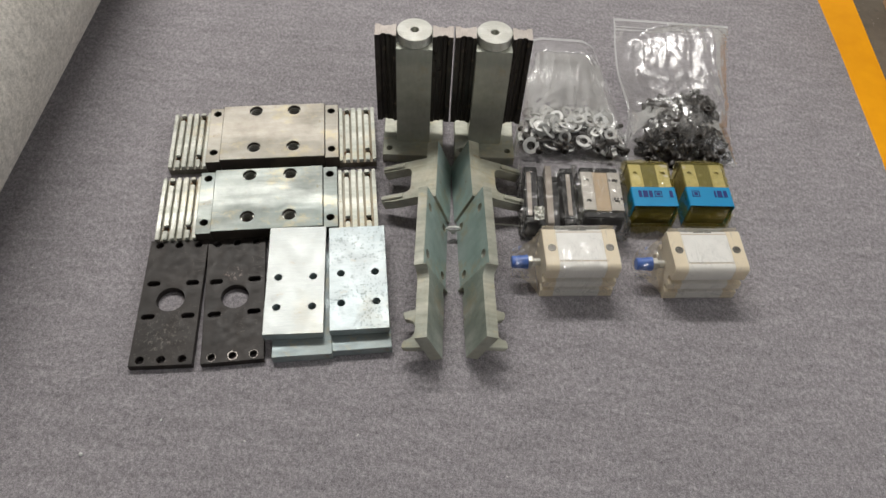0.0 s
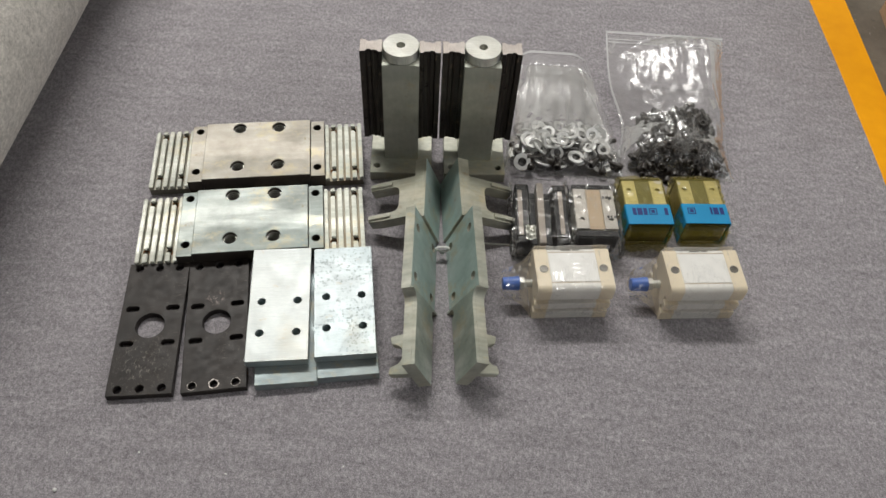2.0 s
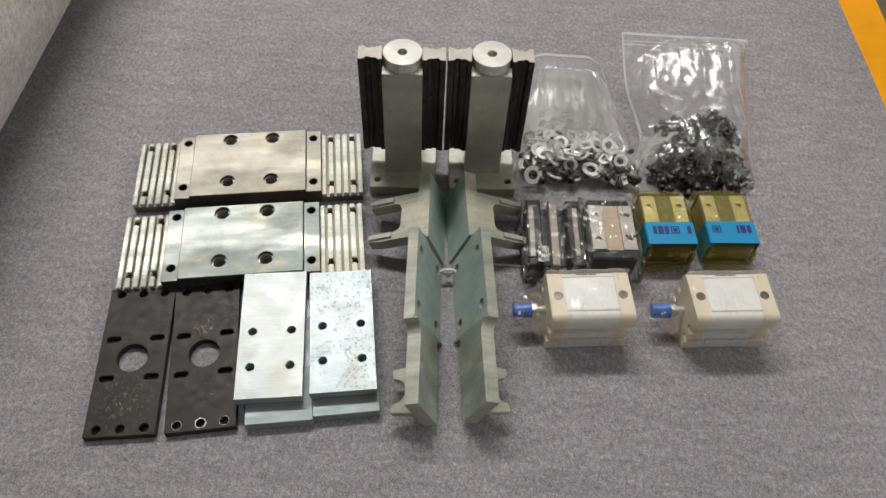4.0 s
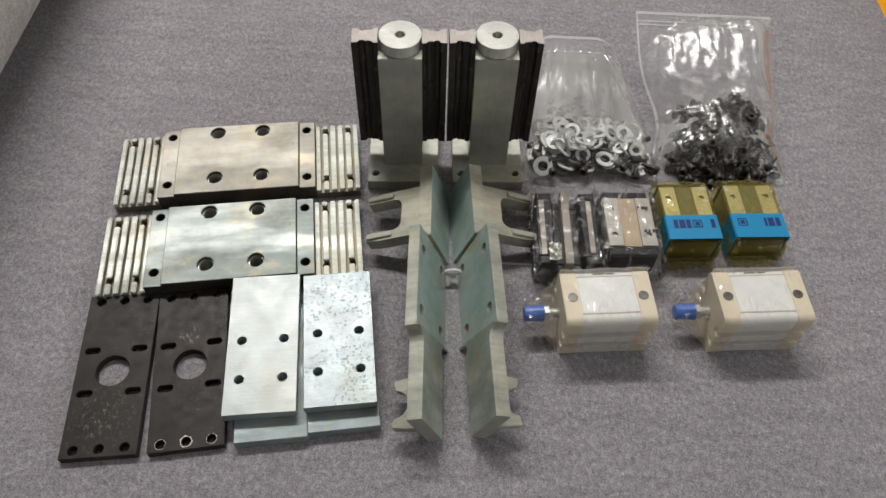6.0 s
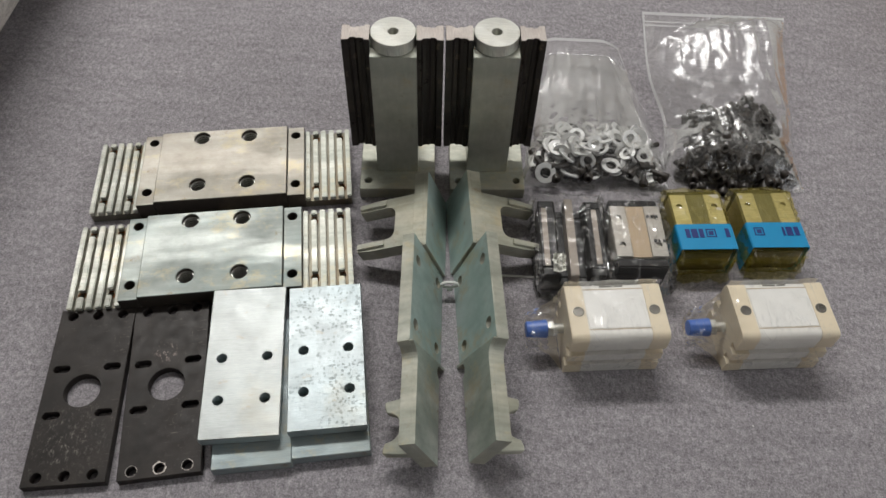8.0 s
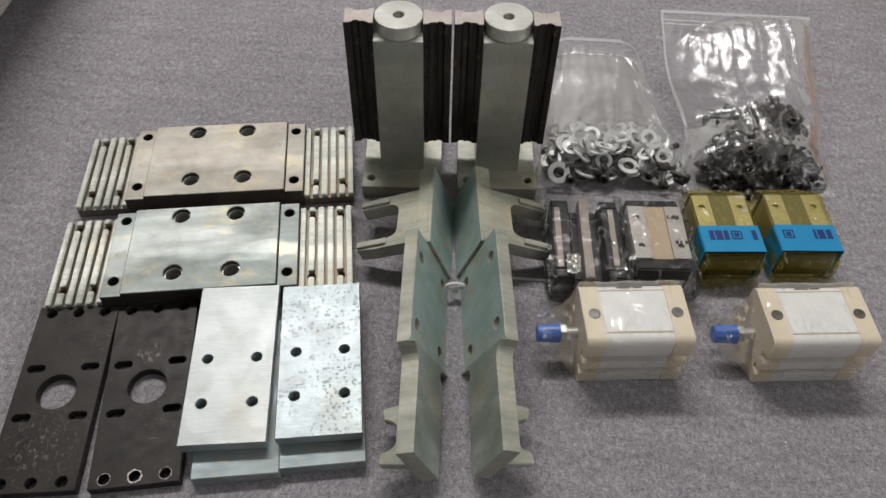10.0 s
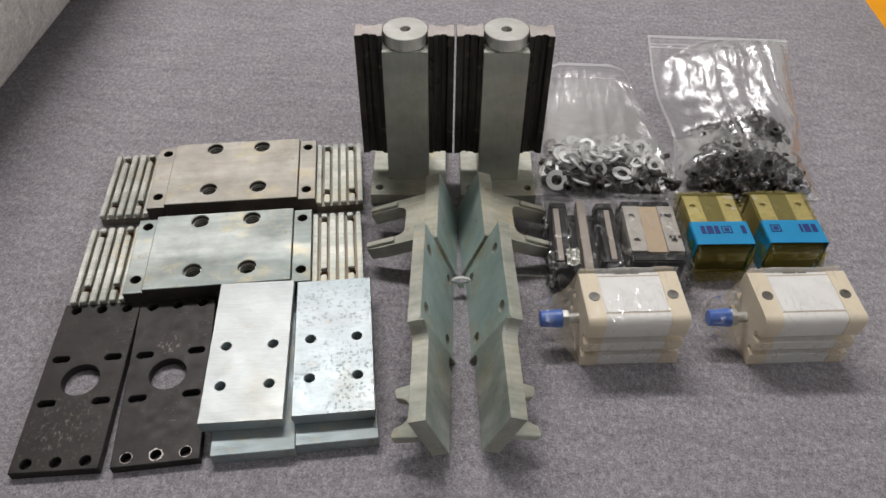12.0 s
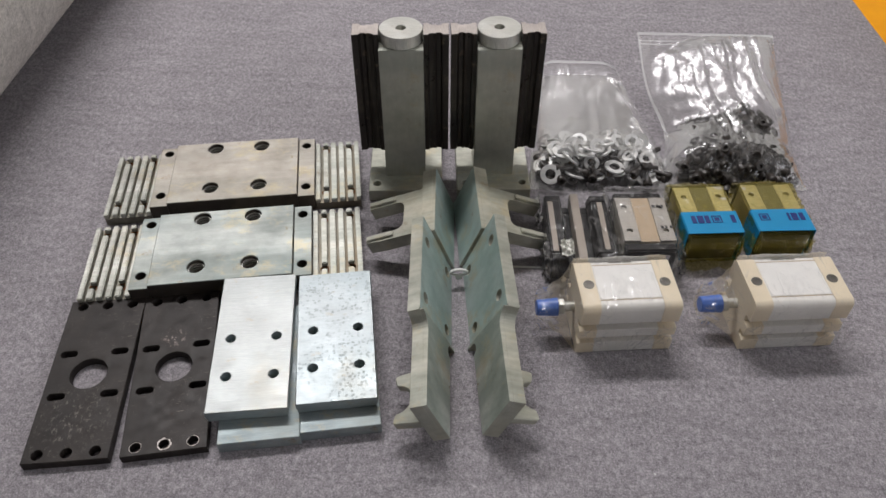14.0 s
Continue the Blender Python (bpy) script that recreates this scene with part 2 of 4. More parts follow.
WASHER = zinc("washer_zinc", (0.80, 0.80, 0.78), (0.92, 0.92, 0.90), (0.84, 0.83, 0.79), 0.38, (1, 3, 1), 0, 0.4)
CUT_STEEL = zinc("cut_steel", (0.46, 0.41, 0.38), (0.62, 0.57, 0.53), (0.52, 0.45, 0.41), 0.5, (8, 1, 1), 0, 0.6)
RUST = plastic("rust", (0.16, 0.070, 0.028), 0.85, 0.2, 0.6)
RAIL = zinc("rail_black", (0.034, 0.029, 0.026), (0.070, 0.060, 0.053), (0.050, 0.043, 0.038), 0.30, (1, 1, 0.3), 0, 0.55, 0.0, 0.3)
# near-black plate sides: their dark reflections are put into the colour
DARK_SIDE = zinc("dark_side_zinc", (0.060, 0.052, 0.044), (0.115, 0.100, 0.085), (0.085, 0.070, 0.052), 0.45, (1, 1, 3), 0, 0.6, 0.0, 0.4)
# block sides lightened to stand in for light thrown up by the slabs
LIT_BLOCK_SIDE = zinc("lit_block_side", (0.30, 0.36, 0.37), (0.46, 0.53, 0.54), (0.34, 0.43, 0.45), 0.42, (1, 1, 3), 0, 0.35, 0.0, 0.5)
OXIDE = black_oxide("black_oxide", (-0.006, -0.050), 0.046, (0.30, 0.27, 0.24), 0.55)
OXIDE_SCUFFED = black_oxide("black_oxide_scuffed", (-0.003, 0.034), 0.013, (0.46, 0.36, 0.33), 1.0)
BOLT = plastic("bolt_black", (0.030, 0.024, 0.019), 0.40, 0.5, 0.3)
CREAM = plastic("cream_coat", (0.80, 0.70, 0.53), 0.42)
WHITE_COAT = plastic("white_coat", (0.82, 0.80, 0.75), 0.40)
LABEL = plastic("label_white", (0.84, 0.83, 0.80), 0.35)
BLUE_CAP = plastic("blue_cap", (0.10, 0.20, 0.58), 0.30)
BLUE_TAPE = plastic("blue_tape", (0.004, 0.26, 0.52), 0.38)
NAVY = plastic("navy_ink", (0.006, 0.022, 0.16), 0.5)
INK = plastic("black_ink", (0.02, 0.018, 0.018), 0.5)
BLACK = plastic("black_plastic", (0.011, 0.010, 0.010), 0.38, 0.3)
TAN = plastic("tan_paper", (0.52, 0.40, 0.27), 0.6)
IVORY = plastic("ivory_strip", (0.38, 0.325, 0.27), 0.45)
PAD_STEEL = zinc("pad_steel", (0.62, 0.58, 0.50), (0.74, 0.70, 0.62), (0.64, 0.57, 0.45), 0.42, (1, 8, 1), 0, 0.7)
GREY_STEEL = zinc("grey_steel", (0.42, 0.395, 0.36), (0.53, 0.50, 0.45), (0.45, 0.405, 0.34), 0.45, (1, 8, 1), 0, 0.7)
OLIVE = plastic("olive_plastic", (0.050, 0.045, 0.022), 0.4)
GREY_PAD = plastic("grey_channel", (0.16, 0.155, 0.13), 0.5)
PORT = zinc("port_bore", (0.07, 0.065, 0.058), (0.30, 0.285, 0.26), (0.10, 0.09, 0.08), 0.35, (3, 1, 1), 0, 0.8)
TIE = plastic("nylon", (0.72, 0.72, 0.70), 0.4)
BAG = film("bag_film", (0.97, 0.97, 0.97), (0.9, 0.88, 0.86), 0.034, 0.040, 26, 0.18, 0.35, 0.16, 0.19)
SEAM = film("seam_film", (0.95, 0.95, 0.95), (0.9, 0.9, 0.9), 0.48, 0.05, 40, 0.3, 0.3)
WRAP = film("wrap_film", (0.985, 0.985, 0.985), (0.9, 0.88, 0.86), 0.010, 0.016, 34, 0.34, 0.40, 0.20)
CLOSE_WRAP = film("close_wrap", (0.99, 0.99, 0.99), (0.9, 0.9, 0.9), 0.006, 0.0060, 45, 0.16, 0.22, 0.22)
YELLOW_WRAP = film("yellow_wrap", (0.965, 0.925, 0.66), (0.55, 0.44, 0.03), 0.060, 0.014, 36, 0.35, 0.5, 0.30)


# ---- mesh helpers ----
def mesh_of(name, bm, smooth=False):
    bmesh.ops.recalc_face_normals(bm, faces=bm.faces)
    me = bpy.data.meshes.new(name)
    bm.to_mesh(me)
    bm.free()
    if smooth:
        for p in me.polygons:
            p.use_smooth = True
        me.set_sharp_from_angle(angle=radians(38))
    return me


def part(name, bm, material, parent, label="", m=None, smooth=True):
    """Links a bmesh as one mesh object under a thing or a part."""
    ob = new(name, mesh_of(name, bm, smooth))
    ob.data.materials.append(material)
    ob.parent = parent
    if m is not None:
        ob.matrix_local = m
    return tagged(ob, label)


def thing(name, x, y, z, turn, label, category, group="", kind=""):
    ob = new(name)
    ob.empty_display_size = 0.02
    ob.matrix_world = pose(x, y, z, 0, 0, turn)
    return tagged(ob, label, category, group, kind)


def soften(bm, amount, segments=2, angle=40):
    edges = [e for e in bm.edges if len(e.link_faces) == 2 and e.calc_face_angle(0) > radians(angle)]
    if amount:
        bmesh.ops.bevel(bm, geom=edges, offset=amount, segments=segments, affect="EDGES", clamp_overlap=True)
    return bm


def box(x0, x1, y0, y1, z0, z1, round_=0.0006):
    bm = bmesh.new()
    bmesh.ops.create_cube(bm, size=1, matrix=Matrix.Translation(((x0 + x1) / 2, (y0 + y1) / 2, (z0 + z1) / 2)) @ Matrix.Diagonal((x1 - x0, y1 - y0, z1 - z0, 1)))
    return soften(bm, round_)


def ring(cx, cy, r, n=20, stretch=0.0):
    """A round hole, or a slot when stretched along x."""
    out = []
    for i in range(n):
        a = 2 * math.pi * (i + 0.5) / n
        out.append((cx + r * math.cos(a) + (stretch if math.cos(a) > 0 else -stretch), cy + r * math.sin(a)))
    return out


def plate(outline, holes, z0, z1, round_=0.0006):
    """A flat plate with through holes and broken edges."""
    bm = bmesh.new()
    edges = []
    for loop in (outline, *holes):
        vs = [bm.verts.new((x, y, z0)) for x, y in loop]
        edges += [bm.edges.new((a, b)) for a, b in zip(vs, vs[1:] + vs[:1])]
    bmesh.ops.triangle_fill(bm, use_beauty=True, use_dissolve=False, edges=edges)
    bmesh.ops.recalc_face_normals(bm, faces=bm.faces)
    res = bmesh.ops.extrude_face_region(bm, geom=list(bm.faces))
    bmesh.ops.translate(bm, vec=(0, 0, z1 - z0), verts=[v for v in res["geom"] if isinstance(v, bmesh.types.BMVert)])
    bmesh.ops.recalc_face_normals(bm, faces=bm.faces)
    if round_:
        rim = [e for e in bm.edges if len(e.link_faces) == 2 and e.calc_face_angle(0) > radians(60)]
        bmesh.ops.bevel(bm, geom=rim, offset=round_, segments=1, affect="EDGES", clamp_overlap=True)
    return bm


def rect(x0, x1, y0, y1):
    return [(x0, y0), (x1, y0), (x1, y1), (x0, y1)]


def tube(r0, r1, z0, z1, n=24, axis="z", round_=0.0):
    """A ring or, with r0 = 0, a disc, along z or x."""
    bm = plate(ring(0, 0, r1, n), [ring(0, 0, r0, n)] if r0 else [], z0, z1, round_)
    if axis == "x":
        bmesh.ops.rotate(bm, matrix=Matrix.Rotation(radians(90), 3, "Y"), verts=bm.verts)
    return bm


def lathe(profile, n=20, axis="z"):
    """Turns (radius, height) points round an axis; ends are closed."""
    bm = bmesh.new()
    rows = [[bm.verts.new((r * math.cos(2 * math.pi * i / n), r * math.sin(2 * math.pi * i / n), z)) for i in range(n)] for r, z in profile]
    for a, b in zip(rows, rows[1:]):
        for i in range(n):
            bm.faces.new((a[i], a[(i + 1) % n], b[(i + 1) % n], b[i]))
    bm.faces.new(rows[0]), bm.faces.new(rows[-1])
    if axis == "x":
        bmesh.ops.rotate(bm, matrix=Matrix.Rotation(radians(90), 3, "Y"), verts=bm.verts)
    return bm


def extrude_x(profile, x0, x1, round_=0.0):
    """Extrudes a (y, z) outline along x."""
    bm = plate([(y, z) for y, z in profile], [], x0, x1, round_)
    for v in bm.verts:
        v.co = (v.co.z, v.co.x, v.co.y)
    return bm


def sheet(nu, nv, f, closed=False):
    """A grid of nu x nv cells over f(u, v), u and v from 0 to 1."""
    bm = bmesh.new()
    rows = [[bm.verts.new(f(i / nu, j / nv)) for i in range(nu + (0 if closed else 1))] for j in range(nv + 1)]
    for a, b in zip(rows, rows[1:]):
        for i in range(nu):
            k = (i + 1) % len(a)
            bm.faces.new((a[i], a[k], b[k], b[i]))
    return bm


def setting(name, bm, material, label, category):
    ob = new(name, mesh_of(name, bm))
    ob.data.materials.append(material)
    return tagged(ob, label, category, kind="structure")


# ---- the workshop ----
setting("floor", box(-3.5, 2.0, -3.5, 4.4, -0.11, -0.010, 0), CONCRETE, "worn brown-grey concrete workshop floor", "floor")
# ceiling and walls are unseen, added to bounce light and fill reflections
setting("ceiling", box(-3.6, 3.6, -3.6, 4.5, 3.2, 3.3, 0), PLASTER, "plain pale ceiling", "ceiling")
setting("wall_south", box(-3.6, 3.6, -3.6, -3.5, -0.1, 3.2, 0), DULLWALL, "plain painted wall", "wall")
setting("wall_west", box(-3.6, -3.5, -3.5, 4.4, -0.1, 3.2, 0), DULLWALL, "plain painted wall", "wall")
# opening cut for the added side lamp; no window is known here
bm = plate(rect(-3.5, 4.4, -0.1, 3.2), [rect(-1.65, 0.55, 0.6, 1.9)], 0, 0.1, 0)
for v in bm.verts:
    v.co = (2.0 + v.co.z, v.co.x, v.co.y)
setting("wall_east", bm, PLASTER, "plain pale unseen wall, opened for the added side lamp", "wall")
setting("wall_north", box(-3.6, 3.6, 4.4, 4.5, -0.1, 3.2, 0), PLASTER, "plain pale wall", "wall")

# carpet with a slightly wavy cut edge along the stripe
edge = [(0.648 + 0.0035 * math.sin(y * 9.0) + 0.0045 * noise.noise((y * 4.2, 3.1, 0)), y) for y in [-3.0 + 0.06 * i for i in range(116)]]
carpet = plate([(-2.6, -3.0)] + edge + [(-2.6, edge[-1][1])], [], -0.0055, 0.0, 0.0012)
setting("carpet", carpet, CARPET, "grey felt carpet with a hand-cut edge", "carpet")
setting("floor_stripe", box(0.60, 0.712, -3.2, 4.2, -0.0095, -0.0060, 0), STRIPE, "yellow painted line on the concrete floor", "floor marking")


def carpet_roll():
    ob = thing("carpet_roll", -0.636, 0.9, 0, 0.2, "thick roll of pale grey felt lying on the carpet", "carpet roll")
    R, turns = 0.150, 3

    def f(u, v):
        a = u * turns * 2 * math.pi
        r = R - 0.006 * turns * (1 - u) + 0.0015 * noise.noise((v * 9, a, 1))
        return (r * math.cos(a - 2.2), -1.7 + 3.4 * v, R + 0.001 + r * math.sin(a - 2.2))

    part("felt", sheet(170, 40, f), ROLL, ob)
    part("core", tube(0.055, 0.060, -1.68, 1.68, 24), CARD, ob, "brown cardboard core", Matrix.Translation((0, 0, R)) @ pose(0, 0, 0, 90))
    return ob


carpet_roll()


def cardboard_box():
    ob = thing("cardboard_box", 0.895, 1.075, -0.010, -3, "plain brown cardboard box on the concrete", "box")
    w, d, h, t = 0.135, 0.15, 0.20, 0.004
    for x0, x1, y0, y1 in ((-w, -w + t, -d, d), (w - t, w, -d, d), (-w + t, w - t, -d, -d + t), (-w + t, w - t, d - t, d)):
        part("side", box(x0, x1, y0, y1, 0, h, 0.001), CARD, ob)
    part("flap", box(-w, -0.001, -d, d, h, h + t, 0.001), CARD, ob)
    part("flap", box(0.001, w, -d, d, h, h + t, 0.001), CARD, ob)
    part("bottom", box(-w + t, w - t, -d + t, d - t, 0.0, t, 0.0), CARD, ob)
    return ob


cardboard_box()


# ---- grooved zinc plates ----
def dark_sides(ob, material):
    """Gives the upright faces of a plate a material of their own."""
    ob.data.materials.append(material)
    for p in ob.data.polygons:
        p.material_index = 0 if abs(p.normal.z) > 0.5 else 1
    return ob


def grooved_plate(x, y, turn, body_mat, label):
    ob = thing("grooved_plate", x, y, 0, turn, label, "machine part", "pair of grooved plates")
    big = [(-0.0255, 0.0398), (0.0275, 0.0395), (-0.0255, -0.0297), (0.0275, -0.0297)]
    dark_sides(part("body", plate(rect(-0.0705, 0.0705, -0.051, 0.051), [ring(a, b, 0.0086, 28) for a, b in big], 0.0, 0.026, 0.0007), body_mat, ob, smooth=False), DARK_SIDE)
    for a, b in big:
        for k in range(6):
            part("thread", tube(0.0074, 0.0086, 0.003 + 0.0034 * k, 0.0046 + 0.0034 * k, 24), BRIGHT, ob, "", Matrix.Translation((a, b, 0)))
    for s in (-1, 1):
        xs = sorted((s * 0.0707, s * 0.0895))
        up = 0.0028 if s < 0 else 0.0010
        dark_sides(part("shoulder", plate(rect(xs[0], xs[1], -0.051, 0.051), [ring(s * 0.0797, 0.0375 + up, 0.0050), ring(s * 0.0797, -0.036 + up, 0.0050)], 0.0, 0.0222, 0.0006), body_mat, ob, smooth=False), DARK_SIDE)
        xs = sorted((s * 0.0897, s * 0.1400))
        holes = [ring(s * 0.0895 + s * c, d, 0.0030, 12) for c in (0.0118, 0.0403) for d in (0.0415, -0.0335)]
        floor_ = part("grooved_end", plate(rect(xs[0], xs[1], -0.051, 0.051), holes, 0.0, 0.0092, 0.0005), GROOVE_ZINC, ob, "grooved end with small screw holes and darker grooves", smooth=False)
        for c in (0.0118, 0.0403):
            for d in (0.0415, -0.0335):
                q = s * (0.0895 + c)
                grow = [1.08 + 0.9 * max(0.0, noise.noise((q * 300 + 0.9 * math.cos(a), d * 300 + 0.9 * math.sin(a), x * 40)) + 0.1) for a in [2 * math.pi * (i + 0.5) / 24 for i in range(24)]]
                out = [(q + g * u, d + 1.5 * g * v) for g, (u, v) in zip(grow, ring(0, 0, 0.0030, 24))]
                part("rust_stain", plate(out, [ring(q, d, 0.0030, 24)], 0.0090, 0.0096, 0), RUST, floor_, "brown rust round a screw hole", smooth=False)
        for k, w in enumerate((0.0050, 0.0056, 0.0060, 0.0056, 0.0060, 0.0050)):
            c = s * (0.0924 + 0.0091 * k)
            ends = ((-0.051, 0.051),)
            if k in (1, 4):
                ends = ((-0.051, -0.0372), (-0.0300, 0.0380), (0.0450, 0.051))
            for y0, y1 in ends:
                part("rib", box(c - w / 2, c + w / 2, y0, y1, 0.0090, 0.0150 + 0.0002 * (k % 2), 0.0009), RIB, floor_)
    return ob


grooved_plate(-0.2235, 0.779, 8.9, ZINC_WARM, "zinc-plated steel plate with grooved ends and a warm tint")
grooved_plate(-0.2075, 0.6605, 9.2, ZINC_COOL, "zinc-plated steel plate with grooved ends and a cool sheen")


# ---- black plates ----
def black_plate(x, y, turn, label, mat, worn):
    ob = thing("black_plate", x, y, 0, turn, label, "machine part", "pair of black plates")
    holes = [ring(a, b, 0.0046) for b in (0.0802, -0.0802) for a in (-0.0237, 0.0, 0.0237)]
    holes += [ring(a, b, 0.0034, 20, 0.0042) for a in (-0.0230, 0.0230) for b in (0.0232, -0.0232)]
    holes.append(ring(0, 0, 0.0162, 48))
    part("body", plate(rect(-0.0357, 0.0357, -0.088, 0.088), holes, 0.0, 0.0092, 0.0005), mat, ob, smooth=False)
    for a, b, w in worn:
        # chipped, ragged ring of bare steel
        out = [(q * (1 + w * max(0.02, 0.75 * noise.noise((q * 700 + a * 900, p * 700, 2.2)) + 0.45)), p * (1 + w * max(0.02, 0.75 * noise.noise((q * 700 + a * 900, p * 700, 2.2)) + 0.45))) for q, p in ring(0, 0, 0.00475, 40)]
        part("worn_rim", plate(out, [ring(0, 0, 0.0047, 40)], 0.0085, 0.00930, 0), CUT_STEEL, ob, "bare worn rim", Matrix.Translation((a, b, 0)))
    return ob


black_plate(-0.297, 0.507, 7.5, "black oxide steel plate, scratched, with round and slotted holes", OXIDE, [])
black_plate(-0.222, 0.518, 10.6, "black oxide steel plate with worn bright hole rims", OXIDE_SCUFFED, [(-0.0237, -0.0802, 0.12), (0.0, -0.0802, 0.46), (0.0237, -0.0802, 0.13)])


# ---- stacked zinc blocks ----
def zinc_block(x, y, turn, half_y, top, label, shift):
    ob = thing("zinc_block", x, y, 0.0135, turn, label, "machine part", "stacked zinc blocks")
    holes = [ring(a, shift + b, 0.0044) for a in (-0.0207, 0.0207) for b in (-0.021, 0.021)]
    dark_sides(part("body", plate(rect(-0.035, 0.035, -half_y, half_y), holes, 0.0060, 0.0140, 0.0006), top, ob, smooth=False), LIT_BLOCK_SIDE)
    part("rebate", plate(rect(-0.0342, 0.0335, -half_y + 0.001, half_y - 0.002), holes, 0.0, 0.0060, 0.0003), LIT_BLOCK_SIDE, ob, "rebated lower half, painted pale for light off the slab", smooth=False)
    return ob


def lower_block(x, y, turn, half_y, label):
    ob = thing("zinc_slab", x, y, 0, turn, label, "machine part", "zinc slabs under the blocks")
    part("body", plate(rect(-0.0345, 0.0345, -half_y, half_y), [ring(a, b, 0.0044) for a in (-0.0207, 0.0207) for b in (-0.021, 0.021)], 0.0, 0.0132, 0.0006), ZINC_BLUE, ob, smooth=False)
    return ob


lower_block(-0.1390, 0.5150, 9.0, 0.0725, "thick blue-tinted zinc slab lying under a brushed block")
zinc_block(-0.1498, 0.5390, 7.4, 0.0768, ZINC_BRUSHED, "bright brushed zinc block with four holes, lying on a slab", -0.0195)
lower_block(-0.0720, 0.5290, 9.6, 0.0725, "thick blue-tinted zinc slab lying under a spotted block")
zinc_block(-0.0758, 0.5490, 8.7, 0.0745, ZINC_SPOTTED, "spotted zinc block with four holes, lying on a slab", -0.0165)


# ---- standing posts with guide rails ----
def rail_outline(w, d):
    """Plan of a guide rail: grooved on its front and back."""
    half = d / 2
    side = [(0.0, half), (0.16, half), (0.22, half * 0.80), (0.36, half * 0.72), (0.46, half * 0.78), (0.54, half * 0.62), (0.68, half * 0.66), (0.76, half * 0.94), (1.0, half)]
    front = [(a * w, -b) for a, b in side]
    return front + [(a * w, b) for a, b in reversed(side)]


def post(x, y, turn, wide, label):
    ob = thing("guide_post", x, y, 0, turn, label, "machine part", "pair of guide posts")
    holes = [ring(a, b, 0.0042) for a in (-0.0325, 0.0325) for b in (-0.0355, 0.0355)]
    part("base_plate", plate(rect(-0.0415, 0.0415, -0.0485, 0.0485), holes, 0.0, 0.0150, 0.0006), ZINC_EDGE, ob, "zinc base plate with corner holes", smooth=False)
    part("block", box(-0.0225, 0.0225, -0.0225, 0.0225, 0.0150, 0.1775, 0.0006), POST_STEEL, ob)
    part("disc", plate(ring(0, 0, 0.0222, 48), [ring(0, 0, 0.0050, 24)], 0.1775, 0.1905, 0.0006), BRIGHT, ob, "bright turned disc with a threaded hole")
    for s in (-1, 1):
        out = [(s * (0.0227 + a), b) for a, b in rail_outline(wide[s], 0.0225)]
        r = part("guide_rail", plate(out, [], 0.0440, 0.1880, 0.0), RAIL, ob, "black profiled linear guide rail", smooth=False)
        top = [(s * (0.0229 + a), b) for a, b in rail_outline(wide[s] - 0.0004, 0.0220)]
        part("cut_end", plate(top, [], 0.1880, 0.1889, 0.0), CUT_STEEL, r, "bare saw-cut steel end", smooth=False)
    return ob


post(-0.0305, 0.8105, 3.0, {-1: 0.0268, 1: 0.0258}, "steel post on a base plate with two black guide rails")
post(0.0690, 0.8165, 3.4, {-1: 0.0262, 1: 0.0245}, "steel post on a base plate with two black guide rails")


# ---- leaning forked brackets ----
def arc(cx, cy, r, a0, a1, n):
    return [(cx + r * math.cos(radians(a0 + (a1 - a0) * i / n)), cy + r * math.sin(radians(a0 + (a1 - a0) * i / n))) for i in range(n + 1)]


